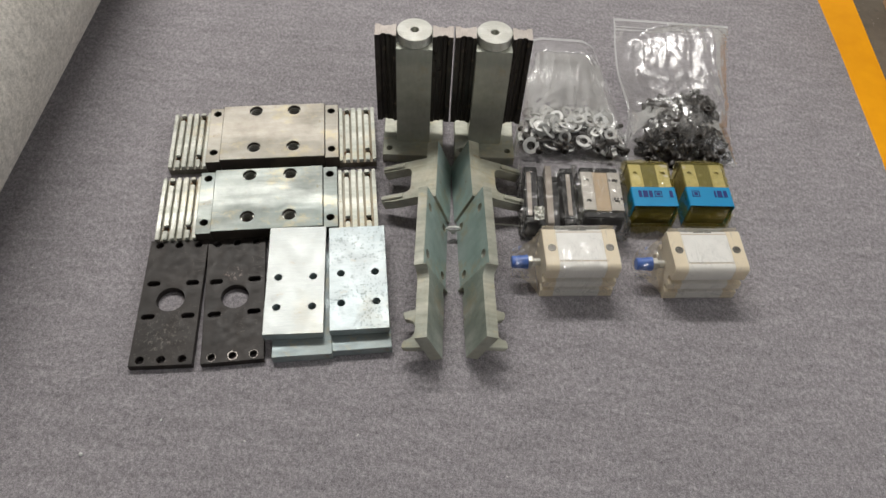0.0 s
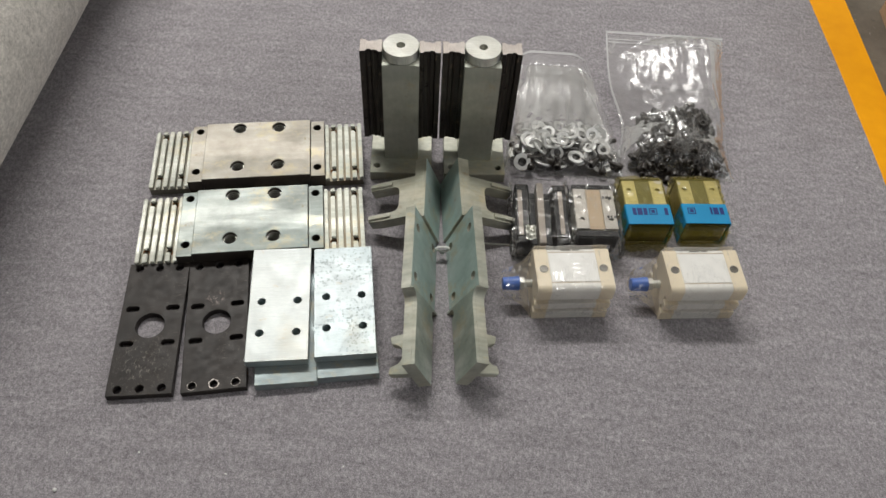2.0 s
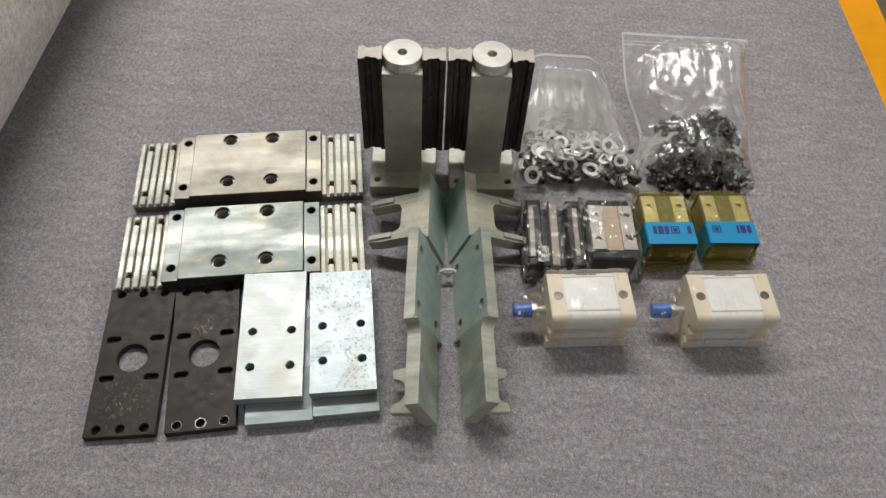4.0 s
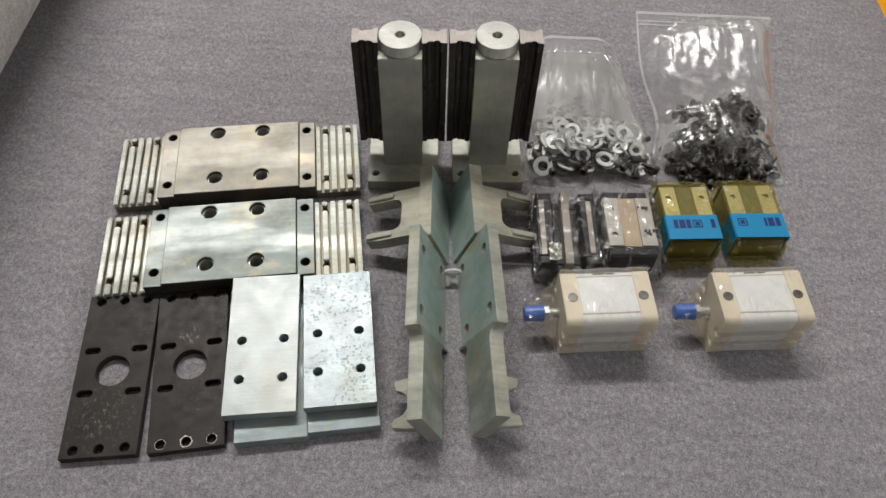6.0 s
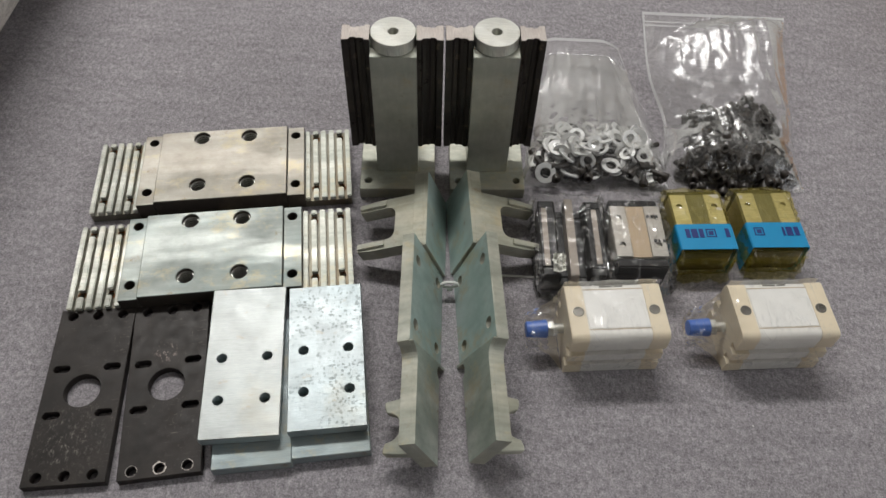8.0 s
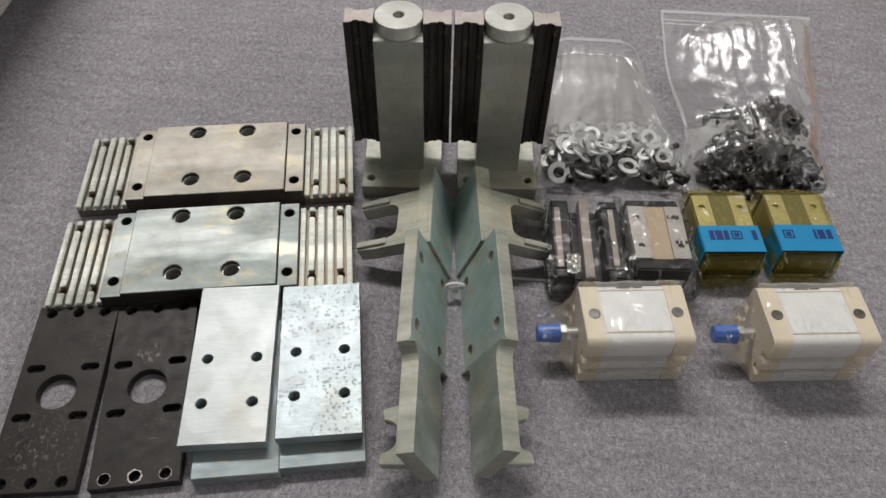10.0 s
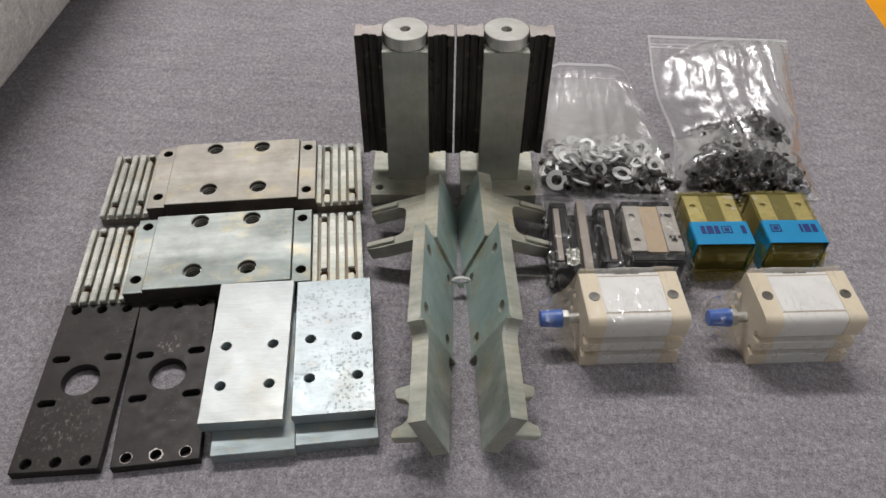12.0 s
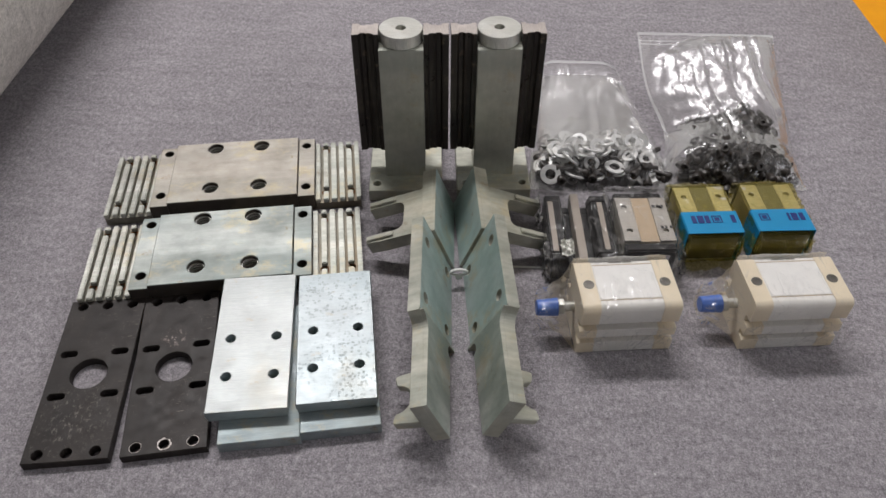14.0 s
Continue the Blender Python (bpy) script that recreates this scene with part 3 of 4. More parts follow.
def bracket(side, m, label):
    """A tall plate leaning outwards, side -1 or 1, with forks on its outer face. Local x is outwards, y along, z up the plate."""
    ob = thing("forked_bracket", 0, 0, 0, 0, label, "machine part", "pair of forked brackets")
    ob.matrix_world = m

    def upright(outline, holes, x0, x1, name, mat, lab="", rnd=0.0009):
        bm = plate(outline, holes, x0, x1, rnd)
        for v in bm.verts:
            v.co = (side * v.co.z, v.co.x, v.co.y)
        made = part(name, bm, mat, ob, lab, smooth=False)
        if mat is not ZINC_EDGE:
            made.data.materials.append(ZINC_EDGE)
            for p in made.data.polygons:
                p.material_index = 0 if abs(p.normal.x) > 0.8 else 1
        return made

    # back skin over the whole length: front, waist and rear outlines
    whole = [(-0.147, 0.012), (-0.066, 0.012)] + arc(-0.0585, 0.010, 0.0075, 165, 25, 8) + [(-0.050, 0.0), (0.156, 0.0), (0.156, 0.058)]
    whole += [(0.064, 0.058), (0.0605, 0.060), (0.0585, 0.081), (-0.058, 0.081)] + arc(-0.072, 0.081, 0.0135, 0, -90, 8) + [(-0.147, 0.0665)]
    pts = [(0.034, 0.068), (-0.036, 0.068), (0.042, 0.014), (-0.032, 0.0135)]
    holes = [ring(a, b, 0.0058, 22) for a, b in pts]
    upright(whole, holes, 0.0038, 0.0148, "plate", ZINC_EDGE)
    front = [(-0.147, 0.012), (-0.066, 0.012)] + arc(-0.0585, 0.010, 0.0075, 165, 25, 8) + [(-0.050, 0.0), (-0.047, 0.0), (-0.0575, 0.0800), (-0.0585, 0.0800)] + arc(-0.072, 0.081, 0.0135, -4, -90, 8) + [(-0.147, 0.0665)]
    upright(front, [], 0.0, 0.0038, "front_face", ZINC_FACE, "milled greenish zinc face", 0.0003)
    upright([(0.0585, 0.0), (0.156, 0.0), (0.156, 0.058), (0.060, 0.058)], [], 0.0, 0.0038, "rear_face", ZINC_GREEN, "milled greenish zinc face", 0.0003)
    upright([(-0.0465, 0.0004), (0.0580, 0.0004), (0.0580, 0.0806), (-0.0568, 0.0806)], holes, 0.0030, 0.0038, "recess", ZINC_GREEN, "recessed milled face with four holes", 0)

    def fork(x0, x1, y0, y1, top, thick, root, gap0, gap1, name, square):
        """A flat fork standing out of the plate at that height."""
        mid, r = (gap0 + gap1) / 2, (gap1 - gap0) / 2
        if square:
            cut = [(x1, gap0), (root + 0.009, gap0)] + arc(root + 0.009, gap0 + 0.009, 0.009, -90, -180, 5) + arc(root + 0.009, gap1 - 0.009, 0.009, 180, 90, 5) + [(x1, gap1)]
            tip = 0.002
            out = [(x0, y0), (x1 - 0.016, y0), (x1, y0 + tip)] + cut + [(x1, y1 - tip), (x1 - 0.016, y1), (x0, y1)]
        else:
            out = [(x0, y0), (x1, y0 + 0.003), (x1, y0 + 0.008)] + arc(x1 - 0.002, mid, r, -90, -270, 14) + [(x1, y1 - 0.008), (x1, y1 - 0.003), (x0, y1)]
        bm = plate([(side * a, b) for a, b in out], [], top - thick, top, 0.0009)
        return part(name, bm, ZINC_EDGE, ob, "fork with two prongs", smooth=False)

    fork(0.0148, 0.0760, 0.066, 0.130, 0.0560, 0.0150, 0.0360, 0.0775, 0.1185, "rear_fork", True)
    for y0, y1 in ((0.0680, 0.0765), (0.1195, 0.1280)):
        xs = sorted((side * 0.046, side * 0.0755))
        part("prong_strip", box(xs[0], xs[1], y0 + 0.001, y1 - 0.001, 0.0562, 0.0585, 0.0006), ZINC_EDGE, ob)
    fork(0.0148, 0.0400, -0.146, -0.092, 0.0420, 0.0085, 0.02, -0.133, -0.106, "front_fork", False)
    return ob


bracket(-1, pose(0.0325, 0.600, 0.001, 0, 0, 1.9) @ pose(0, 0, 0, 0, -20.5, 0), "greenish zinc bracket with forks, leaning outwards on its edge")
bracket(1, pose(0.0415, 0.603, 0.001, 0, 0, 5.6) @ pose(0, 0, 0, 0, 21.5, 0), "greenish zinc bracket with forks, tied to its twin")


def cable_tie():
    ob = thing("cable_tie", 0.0355, 0.638, 0.016, 4, "white nylon cable tie through both brackets", "cable tie")

    def f(u, v):
        a, b = u * 2 * math.pi, v * 2 * math.pi
        r = 0.0011
        return (0.0085 * math.cos(a) + r * math.cos(b) * math.cos(a), 0.0010 * math.sin(a) + 1.6 * r * math.sin(b), 0.0030 * math.sin(a) + r * math.cos(b) * math.sin(a) + 0.001)

    part("loop", sheet(32, 8, f), TIE, ob)
    part("head", box(-0.003, 0.003, -0.003, 0.002, -0.0070, -0.0035, 0.0006), TIE, ob)
    ob = thing("nylon_strip", 0.112, 0.6635, 0.0, 0, "white nylon strip lying on the carpet", "cable tie")
    part("strip", box(-0.026, 0.026, -0.0013, 0.0013, 0.0002, 0.0014, 0.0004), TIE, ob)


cable_tie()


# ---- compact air cylinders ----
def cylinder_outline(half, top, grow=0.0):
    """End view of the body, (y, z): rounded top corners and two grooves in each side."""
    h, g = half + grow, 0.0090
    r = 0.006
    right = [(h, 0.0004), (h, 0.0145), (h - g, 0.0150), (h - g, 0.0212), (h, 0.0217), (h, 0.0325), (h - g, 0.0330), (h - g, 0.0408), (h, 0.0413)]
    right += arc(h - r, top + grow - r, r, 0, 90, 6)
    return right + [(-a, b) for a, b in reversed(right)]


def wrap_bag(name, parent, x0, x1, neck, half, top, tail, mat, seed, lab):
    """Loose clear film round a block, gathered towards one end."""

    def f(u, v):
        a = 2 * math.pi * u
        x = x0 + (x1 - x0) * v
        c, s = math.cos(a), math.sin(a)
        k = 1.0 / max(abs(c), abs(s)) ** 0.93
        open_ = min(1.0, max(0.0, (x - x0) / (neck - x0)))
        pinch = 1.0 - tail * (1 - open_ ** 2.6)
        n1 = noise.noise((c * 2.2 + seed, s * 2.2, v * 9)) + 0.5 * noise.noise((c * 7 + seed, s * 7, v * 26))
        loose = 0.0009 + (0.0008 + 0.006 * (1 - open_) * open_ ** 0.5) * (n1 + 0.9)
        y = (half * k * c) * pinch + loose * c * 1.3
        z = top / 2 + (top / 2 * k * s) * pinch + loose * s * 1.3
        return (x, y, max(0.0006, z))

    return part(name, sheet(96, 60, f, True), mat, parent, lab)


def air_cylinder(x, y, turn, seed, neck, label):
    ob = thing("air_cylinder", x, y, 0, turn, label, "air cylinder", "pair of air cylinders")
    half, top = 0.0295, 0.0635
    part("barrel", extrude_x(cylinder_outline(half, top), -0.0285, 0.0285, 0.0004), WHITE_COAT, ob, "off-white painted barrel", smooth=False)
    for s in (-1, 1):
        xs = sorted((s * 0.0285, s * 0.0450))
        cap = part("end_cap", extrude_x(cylinder_outline(half, top, 0.0004), *xs, 0.0006), CREAM, ob, "cream painted end cap", smooth=False)
        part("port", tube(0.0042, 0.0050, 0, 0.0005, 24), GREY_PAD, cap, "threaded air port", Matrix.Translation((s * 0.0352, -0.001, top + 0.0004)))
        # flat disc for the port hole; the bore's shade is in its colour
        part("bore_disc", lathe([(0.0042, 0), (0.0042, 0.0003)], 20), PORT, cap, "flat dark disc in place of the open bore", Matrix.Translation((s * 0.0352, -0.001, top + 0.0004)))
    part("label_panel", box(-0.0275, 0.0280, -0.0190, 0.0215, top, top + 0.0005, 0.0), LABEL, ob, "blank pale panel")
    for yy in (-0.0200, 0.0225):
        part("seam", box(-0.0283, 0.0283, yy - 0.0003, yy + 0.0003, top, top + 0.0003, 0.0), TAN, ob)
    for k, (a, b) in enumerate(((-0.012, 0.0), (0.002, 0.010))):
        part("print_bar", box(a, b, 0.0250, 0.0262, top, top + 0.0004, 0.0), GREY_PAD, ob)
    z = 0.033
    part("rod", lathe([(0.0048, -0.0600), (0.0048, -0.0450)], 20, "x"), BRIGHT, ob, "polished rod", Matrix.Translation((0, 0.0, z)))
    nut = plate(ring(0, 0, 0.0082, 6), [], -0.0605, -0.0545, 0.0006)
    bmesh.ops.rotate(nut, matrix=Matrix.Rotation(radians(90), 3, "Y"), verts=nut.verts)
    part("nut", nut, BRIGHT, ob, "hexagonal rod nut", Matrix.Translation((0, 0, z)), False)
    part("cap", lathe([(0.0066, -0.0805), (0.0074, -0.0798), (0.0086, -0.0620), (0.0088, -0.0607)], 24, "x"), BLUE_CAP, ob, "blue plastic thread cap", Matrix.Translation((0, 0, z)))
    wrap_bag("wrap", ob, -0.0800, 0.0485, neck, half + 0.0006, top + 0.0014, 0.66, CLOSE_WRAP, seed, "loose clear film")
    return ob


air_cylinder(0.1895, 0.5895, 5.6, 1.0, -0.0440, "cream and white air cylinder with a blue cap, in clear film")
air_cylinder(0.3435, 0.6000, 5.4, 7.0, -0.0420, "cream and white air cylinder with a blue cap, in loose film")


# ---- linear guide carriages ----
def carriage_body(ob, pad, channel, half_x, half_y, top, ends, cap):
    part("block", box(-half_x, half_x, -half_y, half_y, 0.006, top - 0.003, 0.001), PAD_STEEL, ob)
    for s in (-1, 1):
        xs = sorted((s * half_x, s * half_x * 0.36))
        holes = [ring(s * half_x * 0.70, b, 0.0029, 16) for b in (-0.0175, 0.0175)]
        part("pad", plate(rect(xs[0], xs[1], -half_y, half_y), holes, top - 0.003, top, 0.0005), pad, ob, "ground steel mounting pad", smooth=False)
        part("end_cap", box(-half_x * 0.97, half_x * 0.97, *sorted((s * half_y, s * (half_y + ends))), 0.004, top - 0.003, 0.0015), cap, ob, "dark plastic end cap")
    part("channel", box(-half_x * 0.36, half_x * 0.36, -half_y, half_y, top - 0.0035, top - 0.0012, 0.0), channel, ob)


def crumple(ob, half_x, half_y, top, mat, seed, lab, fold=0.0, slack=0.0025):
    """A closed film bag hugging a block, with creases and folded ends."""

    def f(u, v):
        a = 2 * math.pi * u
        c, s = math.cos(a), math.sin(a)
        k = 1.0 / max(abs(c), abs(s)) ** 0.9
        e = min(v, 1 - v) * 6.0
        pinch = min(1.0, 0.30 + 0.70 * e ** 0.5) if e < 1 else 1.0
        n1 = noise.noise((c * 2.5 + seed, s * 2.5, v * 7)) + 0.8 * (0.5 - abs(noise.noise((c * 6 + seed, s * 6, v * 15))) * 2)
        n1 *= slack
        x = (half_x + slack) * k * c + n1
        z = top / 2 + (top / 2 + 0.0012) * k * s * pinch + n1 * (0.35 if s > 0 else 0.2)
        y = (half_y + fold) * (2 * v - 1)
        return (x * (0.86 + 0.14 * pinch), y + 0.5 * n1, max(0.0005, z))

    return part("wrap", sheet(96, 56, f, True), mat, ob, lab)


def film_end(ob, half_x, y, tall, mat, seed, lab):
    """The gathered end of a film bag: a creased apron falling to the carpet."""

    def f(u, v):
        n1 = 0.5 - abs(noise.noise((u * 5 + seed, v * 2.2, 1.7))) * 2 + 0.6 * noise.noise((u * 11 + seed, v * 5, 4.1))
        x = (2 * u - 1) * (half_x + 0.003) * (1 - 0.10 * v) + 0.003 * noise.noise((v * 4, u * 3, seed))
        return (x, y - 0.003 - 0.009 * v ** 1.4 - 0.0042 * n1, max(0.0006, tall * (1 - v) + 0.0030 * n1 * (1 - 0.6 * v)))

    return part("film_end", sheet(60, 24, f), mat, ob, lab)


def taped_carriage(x, y, turn, seed, bars, label):
    ob = thing("guide_carriage", x, y, 0, turn, label, "linear bearing", "guide carriages")
    hx, hy, top = 0.0268, 0.0330, 0.0400
    carriage_body(ob, PAD_STEEL, GREY_PAD, hx, hy, top, 0.0075, OLIVE)
    crumple(ob, hx + 0.0008, hy + 0.0075, top, YELLOW_WRAP, seed, "yellow tinted film", 0.009, 0.0026)
    film_end(ob, hx, -hy - 0.0075, 0.031, YELLOW_WRAP, seed, "folded yellow film end")
    y0, y1 = -0.0408, -0.0090
    bm = plate([(-hx - 0.0027, 0.001), (-hx - 0.0021, 0.001), (-hx - 0.0021, top + 0.0018), (hx + 0.0021, top + 0.0018), (hx + 0.0021, 0.001), (hx + 0.0027, 0.001), (hx + 0.0027, top + 0.0012), (hx + 0.0015, top + 0.0024), (-hx - 0.0015, top + 0.0024), (-hx - 0.0027, top + 0.0012)], [], y0, y1, 0.0)
    for v in bm.verts:
        v.co = (v.co.x, v.co.z + 0.0012 * noise.noise((v.co.x * 60, seed, 0)), v.co.y)
    tape = part("tape", bm, BLUE_TAPE, ob, "bright blue printed tape", None, False)
    # plain shapes stand in for the print
    zt = top + 0.0026
    for kind, cx, w in bars:
        if kind == "mark":
            bm = plate(ring(cx, -0.0205, 0.0072, 4), [ring(cx, -0.0205, 0.0056, 4)], zt, zt + 0.0002, 0)
            part("print_mark", bm, NAVY, tape, "", None, False)
            part("print_mark", plate(ring(cx, -0.0205, 0.0034, 4), [], zt, zt + 0.0002, 0), NAVY, tape, "", None, False)
        else:
            part("print_bar", box(cx - w * 0.55, cx + w * 0.55, -0.0262, -0.0150, zt, zt + 0.0002, 0), NAVY, tape, "", None, False)
    return ob


taped_carriage(0.2930, 0.7205, 4.5, 2.0, [("bar", -0.0185, 0.0040), ("bar", -0.0115, 0.0058), ("bar", -0.0045, 0.0042), ("mark", 0.0055, 0), ("bar", 0.0225, 0.0040)], "linear guide carriage in yellow film with blue tape")
taped_carriage(0.3665, 0.7275, 4.2, 5.0, [("mark", -0.0180, 0), ("bar", 0.0075, 0.0022), ("bar", 0.0135, 0.0058), ("bar", 0.0210, 0.0044)], "linear guide carriage in yellow film with blue tape")


def bagged_carriage():
    ob = thing("guide_carriage", 0.2265, 0.7010, 0, 3.0, "bright linear guide carriage in a clear plastic bag", "linear bearing", "guide carriages")
    carriage_body(ob, GREY_STEEL, TAN, 0.0265, 0.0325, 0.0400, 0.0110, BLACK)
    for a, b in ((0.0150, 0.0165), (0.0180, -0.0150)):
        for dx, w in ((-0.004, 0.0030), (0.0005, 0.0022), (0.0050, 0.0028)):
            part("print_bar", box(a + dx, a + dx + w, b, b + 0.0038, 0.0402, 0.0404, 0), INK, ob)
    crumple(ob, 0.0285, 0.0480, 0.0405, WRAP, 9.0, "crumpled clear film", 0.014, 0.0040)
    film_end(ob, 0.0285, -0.0470, 0.030, WRAP, 3.0, "gathered clear film end")
    return ob


bagged_carriage()


def upturned_carriage():
    ob = thing("guide_carriage", 0.1590, 0.6935, 0, 2.0, "black linear guide carriage turned over in clear film", "linear bearing", "guide carriages")
    out = [(-0.033, 0.004), (0.033, 0.004), (0.033, 0.034), (0.0165, 0.034), (0.0135, 0.024), (0.0155, 0.016), (-0.0155, 0.016), (-0.0135, 0.024), (-0.0165, 0.034), (-0.033, 0.034)]
    bm = plate(out, [], -0.038, 0.038, 0.0008)
    for v in bm.verts:
        v.co = (v.co.x, -v.co.z, v.co.y)
    part("block", bm, BLACK, ob, smooth=False)
    for s in (-1, 1):
        bm = plate([(a * 0.99, b * 0.985) for a, b in out], [], s * 0.038 if s > 0 else -0.048, 0.048 if s > 0 else -0.038, 0.0012)
        for v in bm.verts:
            v.co = (v.co.x, -v.co.z, v.co.y)
        part("end_cap", bm, BLACK, ob, "black plastic end cap", smooth=False)
    part("side_strip", box(-0.0300, -0.0245, -0.037, 0.037, 0.0338, 0.0346, 0.0003), IVORY, ob, "ivory steel face")
    part("side_strip", box(0.0225, 0.0280, -0.034, 0.036, 0.0338, 0.0346, 0.0003), IVORY, ob, "ivory steel face")
    # solid bar in place of the wrap film's whitish centre seam
    part("seam_bar", box(-0.0050, 0.0035, -0.049, 0.050, 0.0161, 0.0345, 0.0008), IVORY, ob, "pale solid bar standing in for the film's centre seam")
    # small silvery crumple at the carriage's left front
    fold = sheet(10, 14, lambda u, v: (-0.0225 + 0.013 * u + 0.002 * noise.noise((v * 4, u * 3, 2)), -0.046 + 0.022 * v, 0.0368 + 0.005 * abs(noise.noise((u * 3.1, v * 4.3, 7))) + 0.004 * noise.noise((u * 6, v * 5, 1))))
    part("silver_patch", fold, BRIGHT, ob, "crumpled silvery patch", smooth=False)
    crumple(ob, 0.0345, 0.0500, 0.0365, WRAP, 13.0, "crumpled clear film", 0.014, 0.0042)
    film_end(ob, 0.0345, -0.0500, 0.028, WRAP, 8.0, "gathered clear film end")
    return ob


upturned_carriage()


# ---- bags of washers and bolts ----
def heap(rng, x0, x1, y0, y1, tall):
    """A spot in a low heap: place and height."""
    u, v = rng.random(), rng.random()
    z = tall * (math.sin(math.pi * min(1, max(0, 0.12 + 0.76 * u))) ** 0.7) * (1 - (2 * v - 1) ** 2 * 0.75)
    return x0 + (x1 - x0) * u, y0 + (y1 - y0) * v, z


rng = random.Random(11)
flat = plate(ring(0, 0, 0.0118, 24), [ring(0, 0, 0.0060, 22)], -0.0010, 0.0010, 0.0002)
washer_mesh = mesh_of("washer", flat)
washer_mesh.materials.append(WASHER)
small = plate(ring(0, 0, 0.0092, 22), [ring(0, 0, 0.0050, 20)], -0.0009, 0.0009, 0.0002)
small_mesh = mesh_of("washer", small)
small_mesh.materials.append(WASHER)
dark_mesh = small_mesh.copy()
dark_mesh.materials.clear()
dark_mesh.materials.append(BOLT)
spots = []
for i in range(114):
    x, y, top = heap(rng, 0.128, 0.262, 0.800, 0.872, 0.036)
    dark = i < 52
    x = min(x, 0.256 - 0.045 * (max(0.0, y - 0.786) / 0.228) ** 1.2)
    z = 0.004 + top * (rng.random() * 0.55 if dark else 0.55 + 0.45 * rng.random())
    w = new("washer", dark_mesh if dark else (washer_mesh if rng.random() < 0.6 else small_mesh))
    w.matrix_world = pose(x, y, max(z, 0.009), rng.uniform(-15, 55), rng.uniform(-35, 35), rng.uniform(0, 360))
    if not dark and top < 0.02:
        w.matrix_world = pose(x, y, z, rng.uniform(-25, 30), rng.uniform(-25, 25), rng.uniform(0, 360))
    tagged(w, "dark spring washer in a clear bag" if dark else "bright zinc flat washer in a clear bag", "washer", "dark washers in the bag" if dark else "bright washers in the bag")
w = new("washer", washer_mesh)
w.matrix_world = pose(0.1365, 0.7935, 0.0185, 38, 4, 0)
tagged(w, "bright zinc flat washer standing against the bag's front", "washer", "bright washers in the bag")


def screw_mesh(length, r):
    prof = [(0.0001, 0), (r * 0.9, 0.0), (r, 0.0008), (r, length), (r * 1.62, length + 0.0002), (r * 1.66, length + r * 1.7), (r * 1.5, length + r * 2.0), (r * 0.85, length + r * 2.0), (r * 0.80, length + r * 1.1), (0.0001, length + r * 1.1)]
    bm = lathe([(max(a, 0.0002), b - length / 2) for a, b in prof], 16)
    me = mesh_of("socket_screw", bm, True)
    me.materials.append(BOLT)
    return me


def screw_left(v):
    return 0.272 - 0.016 * v + 0.016 * math.exp(-((v - 0.38) / 0.20) ** 2)


def screw_right(v):
    return 0.434 - 0.004 * v


def bag_roof(u, v, pile, rise, lean):
    """Height of a filled bag's upper film: a rounded foot, then a steady slope up to the zip."""
    foot = 1 - (1 - min(1.0, v / 0.20)) ** 2.4
    z = pile * foot + rise * max(0.0, v - 0.20)
    # the film tucks in beside a slanting fold and climbs past it
    tuck = u - 0.10 - 0.62 * max(0.0, 0.86 - v)
    return z + lean * max(-0.25, min(0.75, tuck)) * min(1.0, max(0.0, (v - 0.24) / 0.15))


SCREW_BAG, WASHER_BAG = (0.040, 0.027, 0.040), (0.034, -0.016, 0.0)
screws = [screw_mesh(0.020, 0.0031), screw_mesh(0.015, 0.0031), screw_mesh(0.026, 0.0035)]
for i in range(295):
    v = 0.04 + 0.40 * rng.random() ** 1.15
    u = 0.51 + rng.uniform(-1, 1) * (0.37 - 0.40 * max(0.0, v - 0.10))
    x = screw_left(v) + (screw_right(v) - screw_left(v)) * u
    y = 0.797 + 0.221 * v
    roof = bag_roof(u, v, *SCREW_BAG) * (1 - abs(2 * u - 1) ** 3.5) ** 0.7 - 0.011
    z = max(0.006, min(0.040, roof) * (1 - 0.75 * rng.random() ** 1.6))
    w = new("socket_screw", screws[0 if i % 3 else (1 if i % 2 else 2)])
    w.matrix_world = pose(x, y, z, 90 + (rng.gauss(0, 26) if roof > 0.015 else rng.gauss(0, 6)), 0, rng.uniform(0, 360))
    tagged(w, "black socket head screw in a clear bag", "screw", "black screws in the bag")
for i in range(50):
    x, y = rng.uniform(0.130, 0.266), 0.802 + 0.05 * rng.random() ** 1.6
    w = new("socket_screw", screws[i % 2])
    w.matrix_world = pose(x, y, 0.008 + 0.012 * rng.random(), 90 + rng.gauss(0, 8), 0, rng.uniform(0, 360))
    tagged(w, "black socket head screw under the washers", "screw", "black screws under the washers")


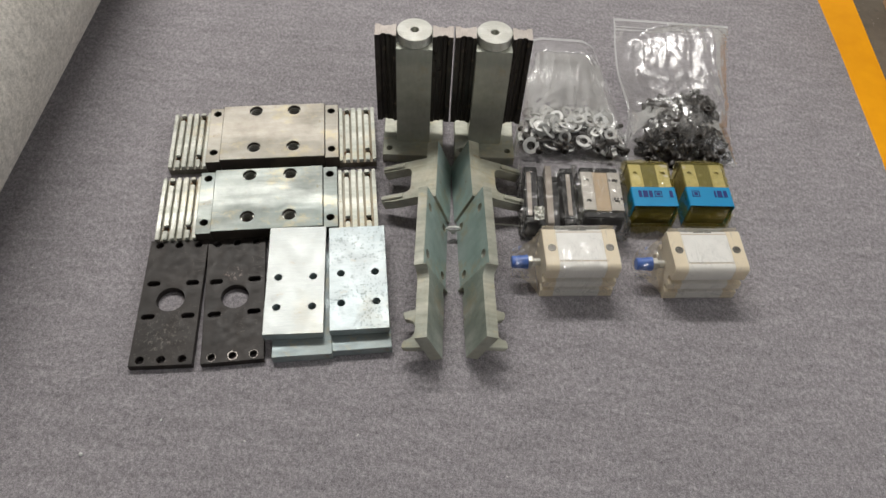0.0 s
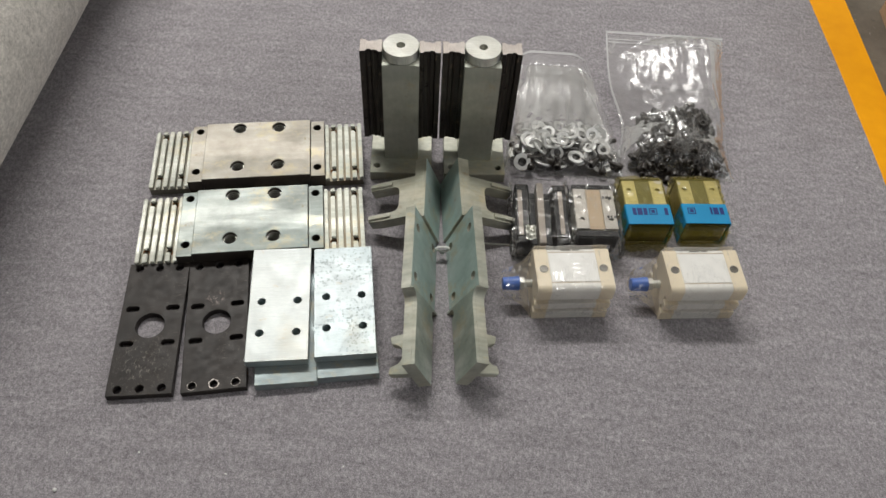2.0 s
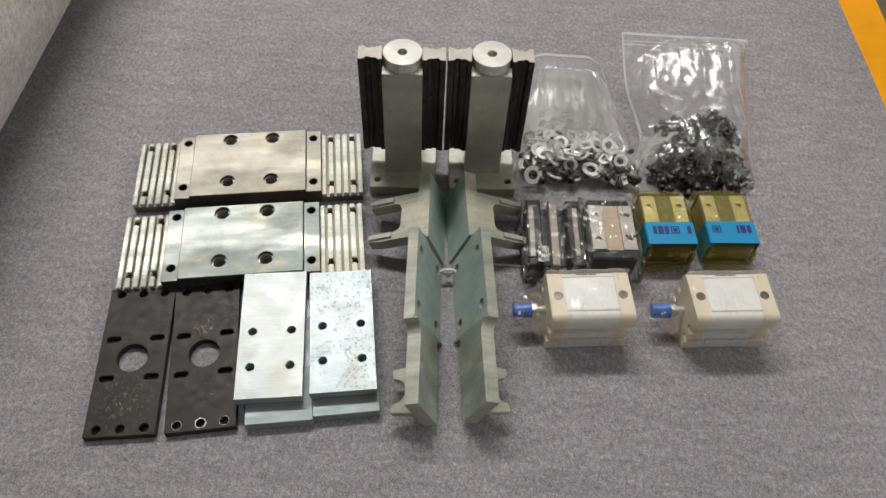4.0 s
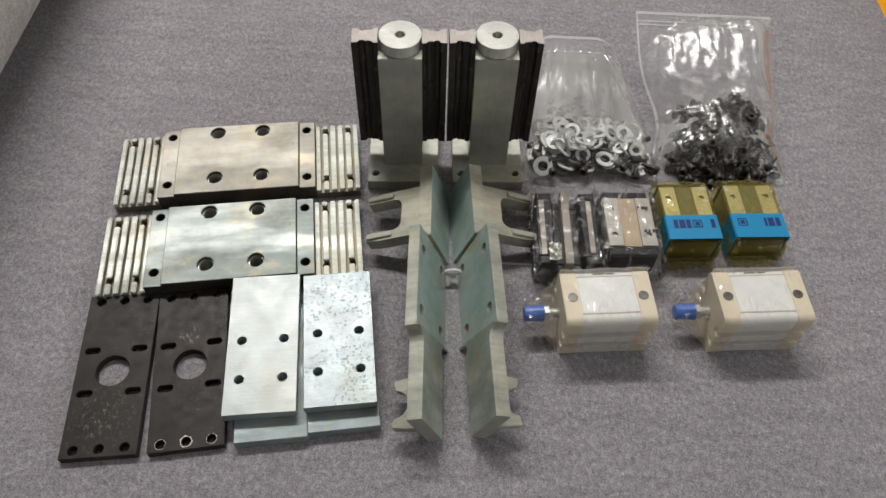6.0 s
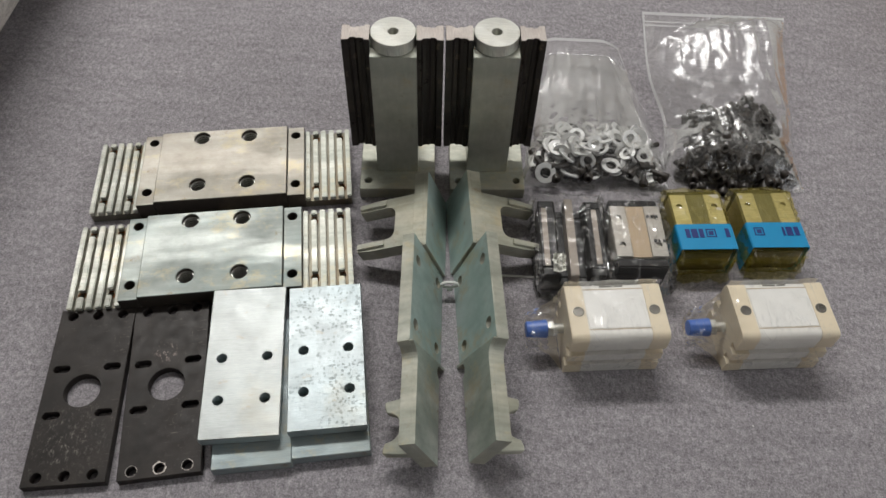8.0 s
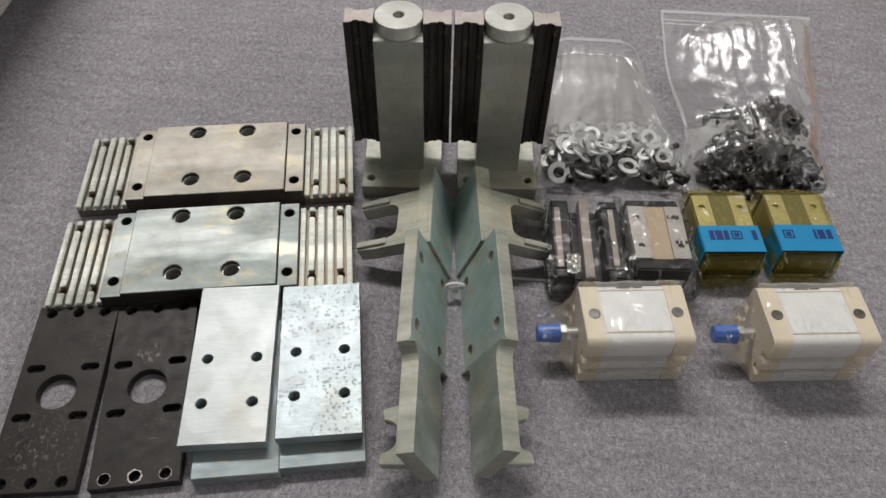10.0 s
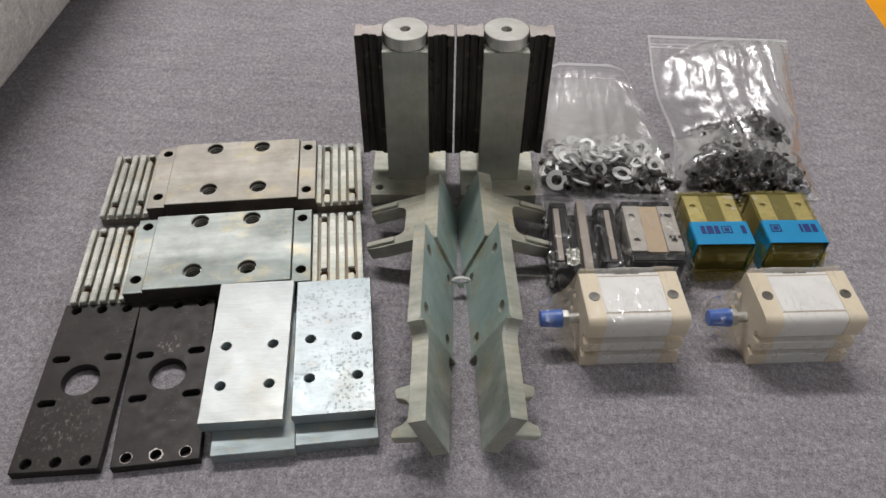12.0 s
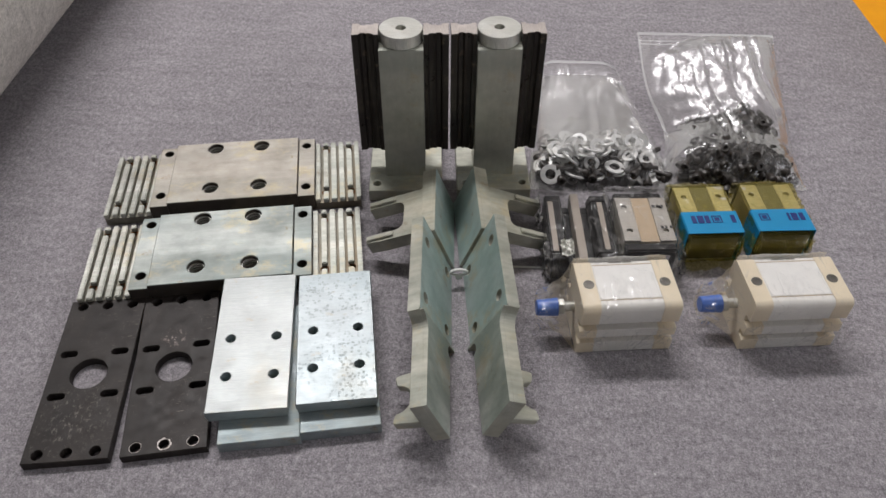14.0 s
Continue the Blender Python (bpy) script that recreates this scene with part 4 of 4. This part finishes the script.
def zip_bag(name, label, left, right, bottom_y, top_y, shape, top_z, seed, corner, crisp):
    """A clear zip bag lying back from its heap: left(v), right(v) give its edges, v from the bottom to the zip."""
    ob = thing(name, 0, 0, 0, 0, label, "plastic bag", "clear zip bags")

    def spot(u, v, face):
        x = left(v) + (right(v) - left(v)) * u
        y = bottom_y + (top_y - bottom_y) * v
        if corner:
            d = max(0.0, abs(2 * u - 1) - 0.55) / 0.45
            y -= corner * d * d * max(0.0, v - 0.6) / 0.4
        back = 0.0015 + top_z * (max(0.0, v - 0.25) / 0.75) ** (3.0 if corner else 1.15)
        across = (max(0.0, 1 - abs(2 * u - 1) ** 3.5)) ** 0.7
        shut = min(1.0, (1 - v) / 0.10)
        z = back + (max(back + 0.001, bag_roof(u, v, *shape)) - back) * across * shut * face
        sway = u + 0.10 * noise.noise((v * 2.5, seed, face)) + 0.22 * (u - 0.5) * v
        ridge = 1 - abs(noise.noise((sway * 8 + seed, v * 1.0, face))) * 2.2
        fine = 1 - abs(noise.noise((sway * 19 + seed, v * 2.2, face + 5))) * 2.2
        crumb = noise.noise((sway * 14, v * 13, seed + 8 + face))
        fold = crisp * (0.0026 * (ridge - 0.4) + 0.0009 * (fine - 0.4) + 0.0010 * crumb) * (0.25 + 0.75 * min(1.0, max(0.0, (v - 0.20) / 0.3)))
        # film settles over the lumps of the heap
        lump = noise.noise((x * 75, y * 75, seed)) + 0.6 * noise.noise((x * 160, y * 160, seed + 3))
        z += 0.0020 * lump * across * face * max(0.0, 1 - v / 0.50)
        lim = min(1.0, 6 * min(u, 1 - u) + 0.1) * min(1.0, 7 * (1 - v) + 0.15)
        return (x, y, max(0.0008 + 0.0014 * face, z + fold * lim * (1 if face else 0.25)))

    part("front_sheet", sheet(90, 110, lambda u, v: spot(u, v, 1.0)), BAG, ob, "creased clear film")
    part("back_sheet", sheet(40, 50, lambda u, v: spot(u, v, 0.0)), BAG, ob, "creased clear film")
    for u0, u1 in ((0.0, 0.014), (0.986, 1.0)):
        part("side_seam", sheet(2, 110, lambda u, v: tuple(Vector(spot(u0 + (u1 - u0) * u, v, 1.0)) + Vector((0, 0, 0.0006)))), SEAM, ob, "welded side seam")
    for v0, dv in ((0.925, 0.006), (0.945, 0.006), (0.985, 0.015)) if not corner else ((0.985, 0.015),):
        part("zip_strip", sheet(60, 3, lambda u, v: tuple(Vector(spot(u, v0 + dv * v, 0.0)) + Vector((0, -0.001, 0.0012)))), SEAM, ob, "raised zip line")
    return ob


zip_bag("washer_bag", "clear plastic bag half full of zinc washers", lambda v: 0.112 + 0.020 * v, lambda v: 0.278 - 0.045 * v ** 1.2 + 0.034 * v * (1 - v), 0.786, 1.014, WASHER_BAG, 0.030, 2.0, 0.016, 0.5)
zip_bag("screw_bag", "clear zip bag half full of black screws", screw_left, screw_right, 0.797, 1.018, SCREW_BAG, 0.072, 6.0, 0.0, 1.0)

# lint on the carpet
for i in range(46):
    x, y = rng.uniform(-0.55, 0.62), rng.uniform(0.12, 0.98)
    s = rng.uniform(0.0004, 0.0009)
    bm = bmesh.new()
    bmesh.ops.create_icosphere(bm, subdivisions=1, radius=s * 1.3)
    for v in bm.verts:
        v.co.x *= rng.uniform(0.8, 2.0)
    ob = new("lint_speck", mesh_of("lint_speck", bm))
    ob.data.materials.append(TIE)
    ob.matrix_world = pose(x, y, s * 0.6, 0, 0, rng.uniform(0, 180))
    tagged(ob, "tiny white lint speck on the carpet", "lint", "lint on the carpet")
bm = bmesh.new()
bmesh.ops.create_icosphere(bm, subdivisions=2, radius=0.0022)
ob = new("lint_speck", mesh_of("lint_speck", bm))
ob.data.materials.append(TIE)
ob.matrix_world = pose(-0.342, 0.315, 0.0015)
tagged(ob, "small white crumb on the carpet", "lint", "lint on the carpet")
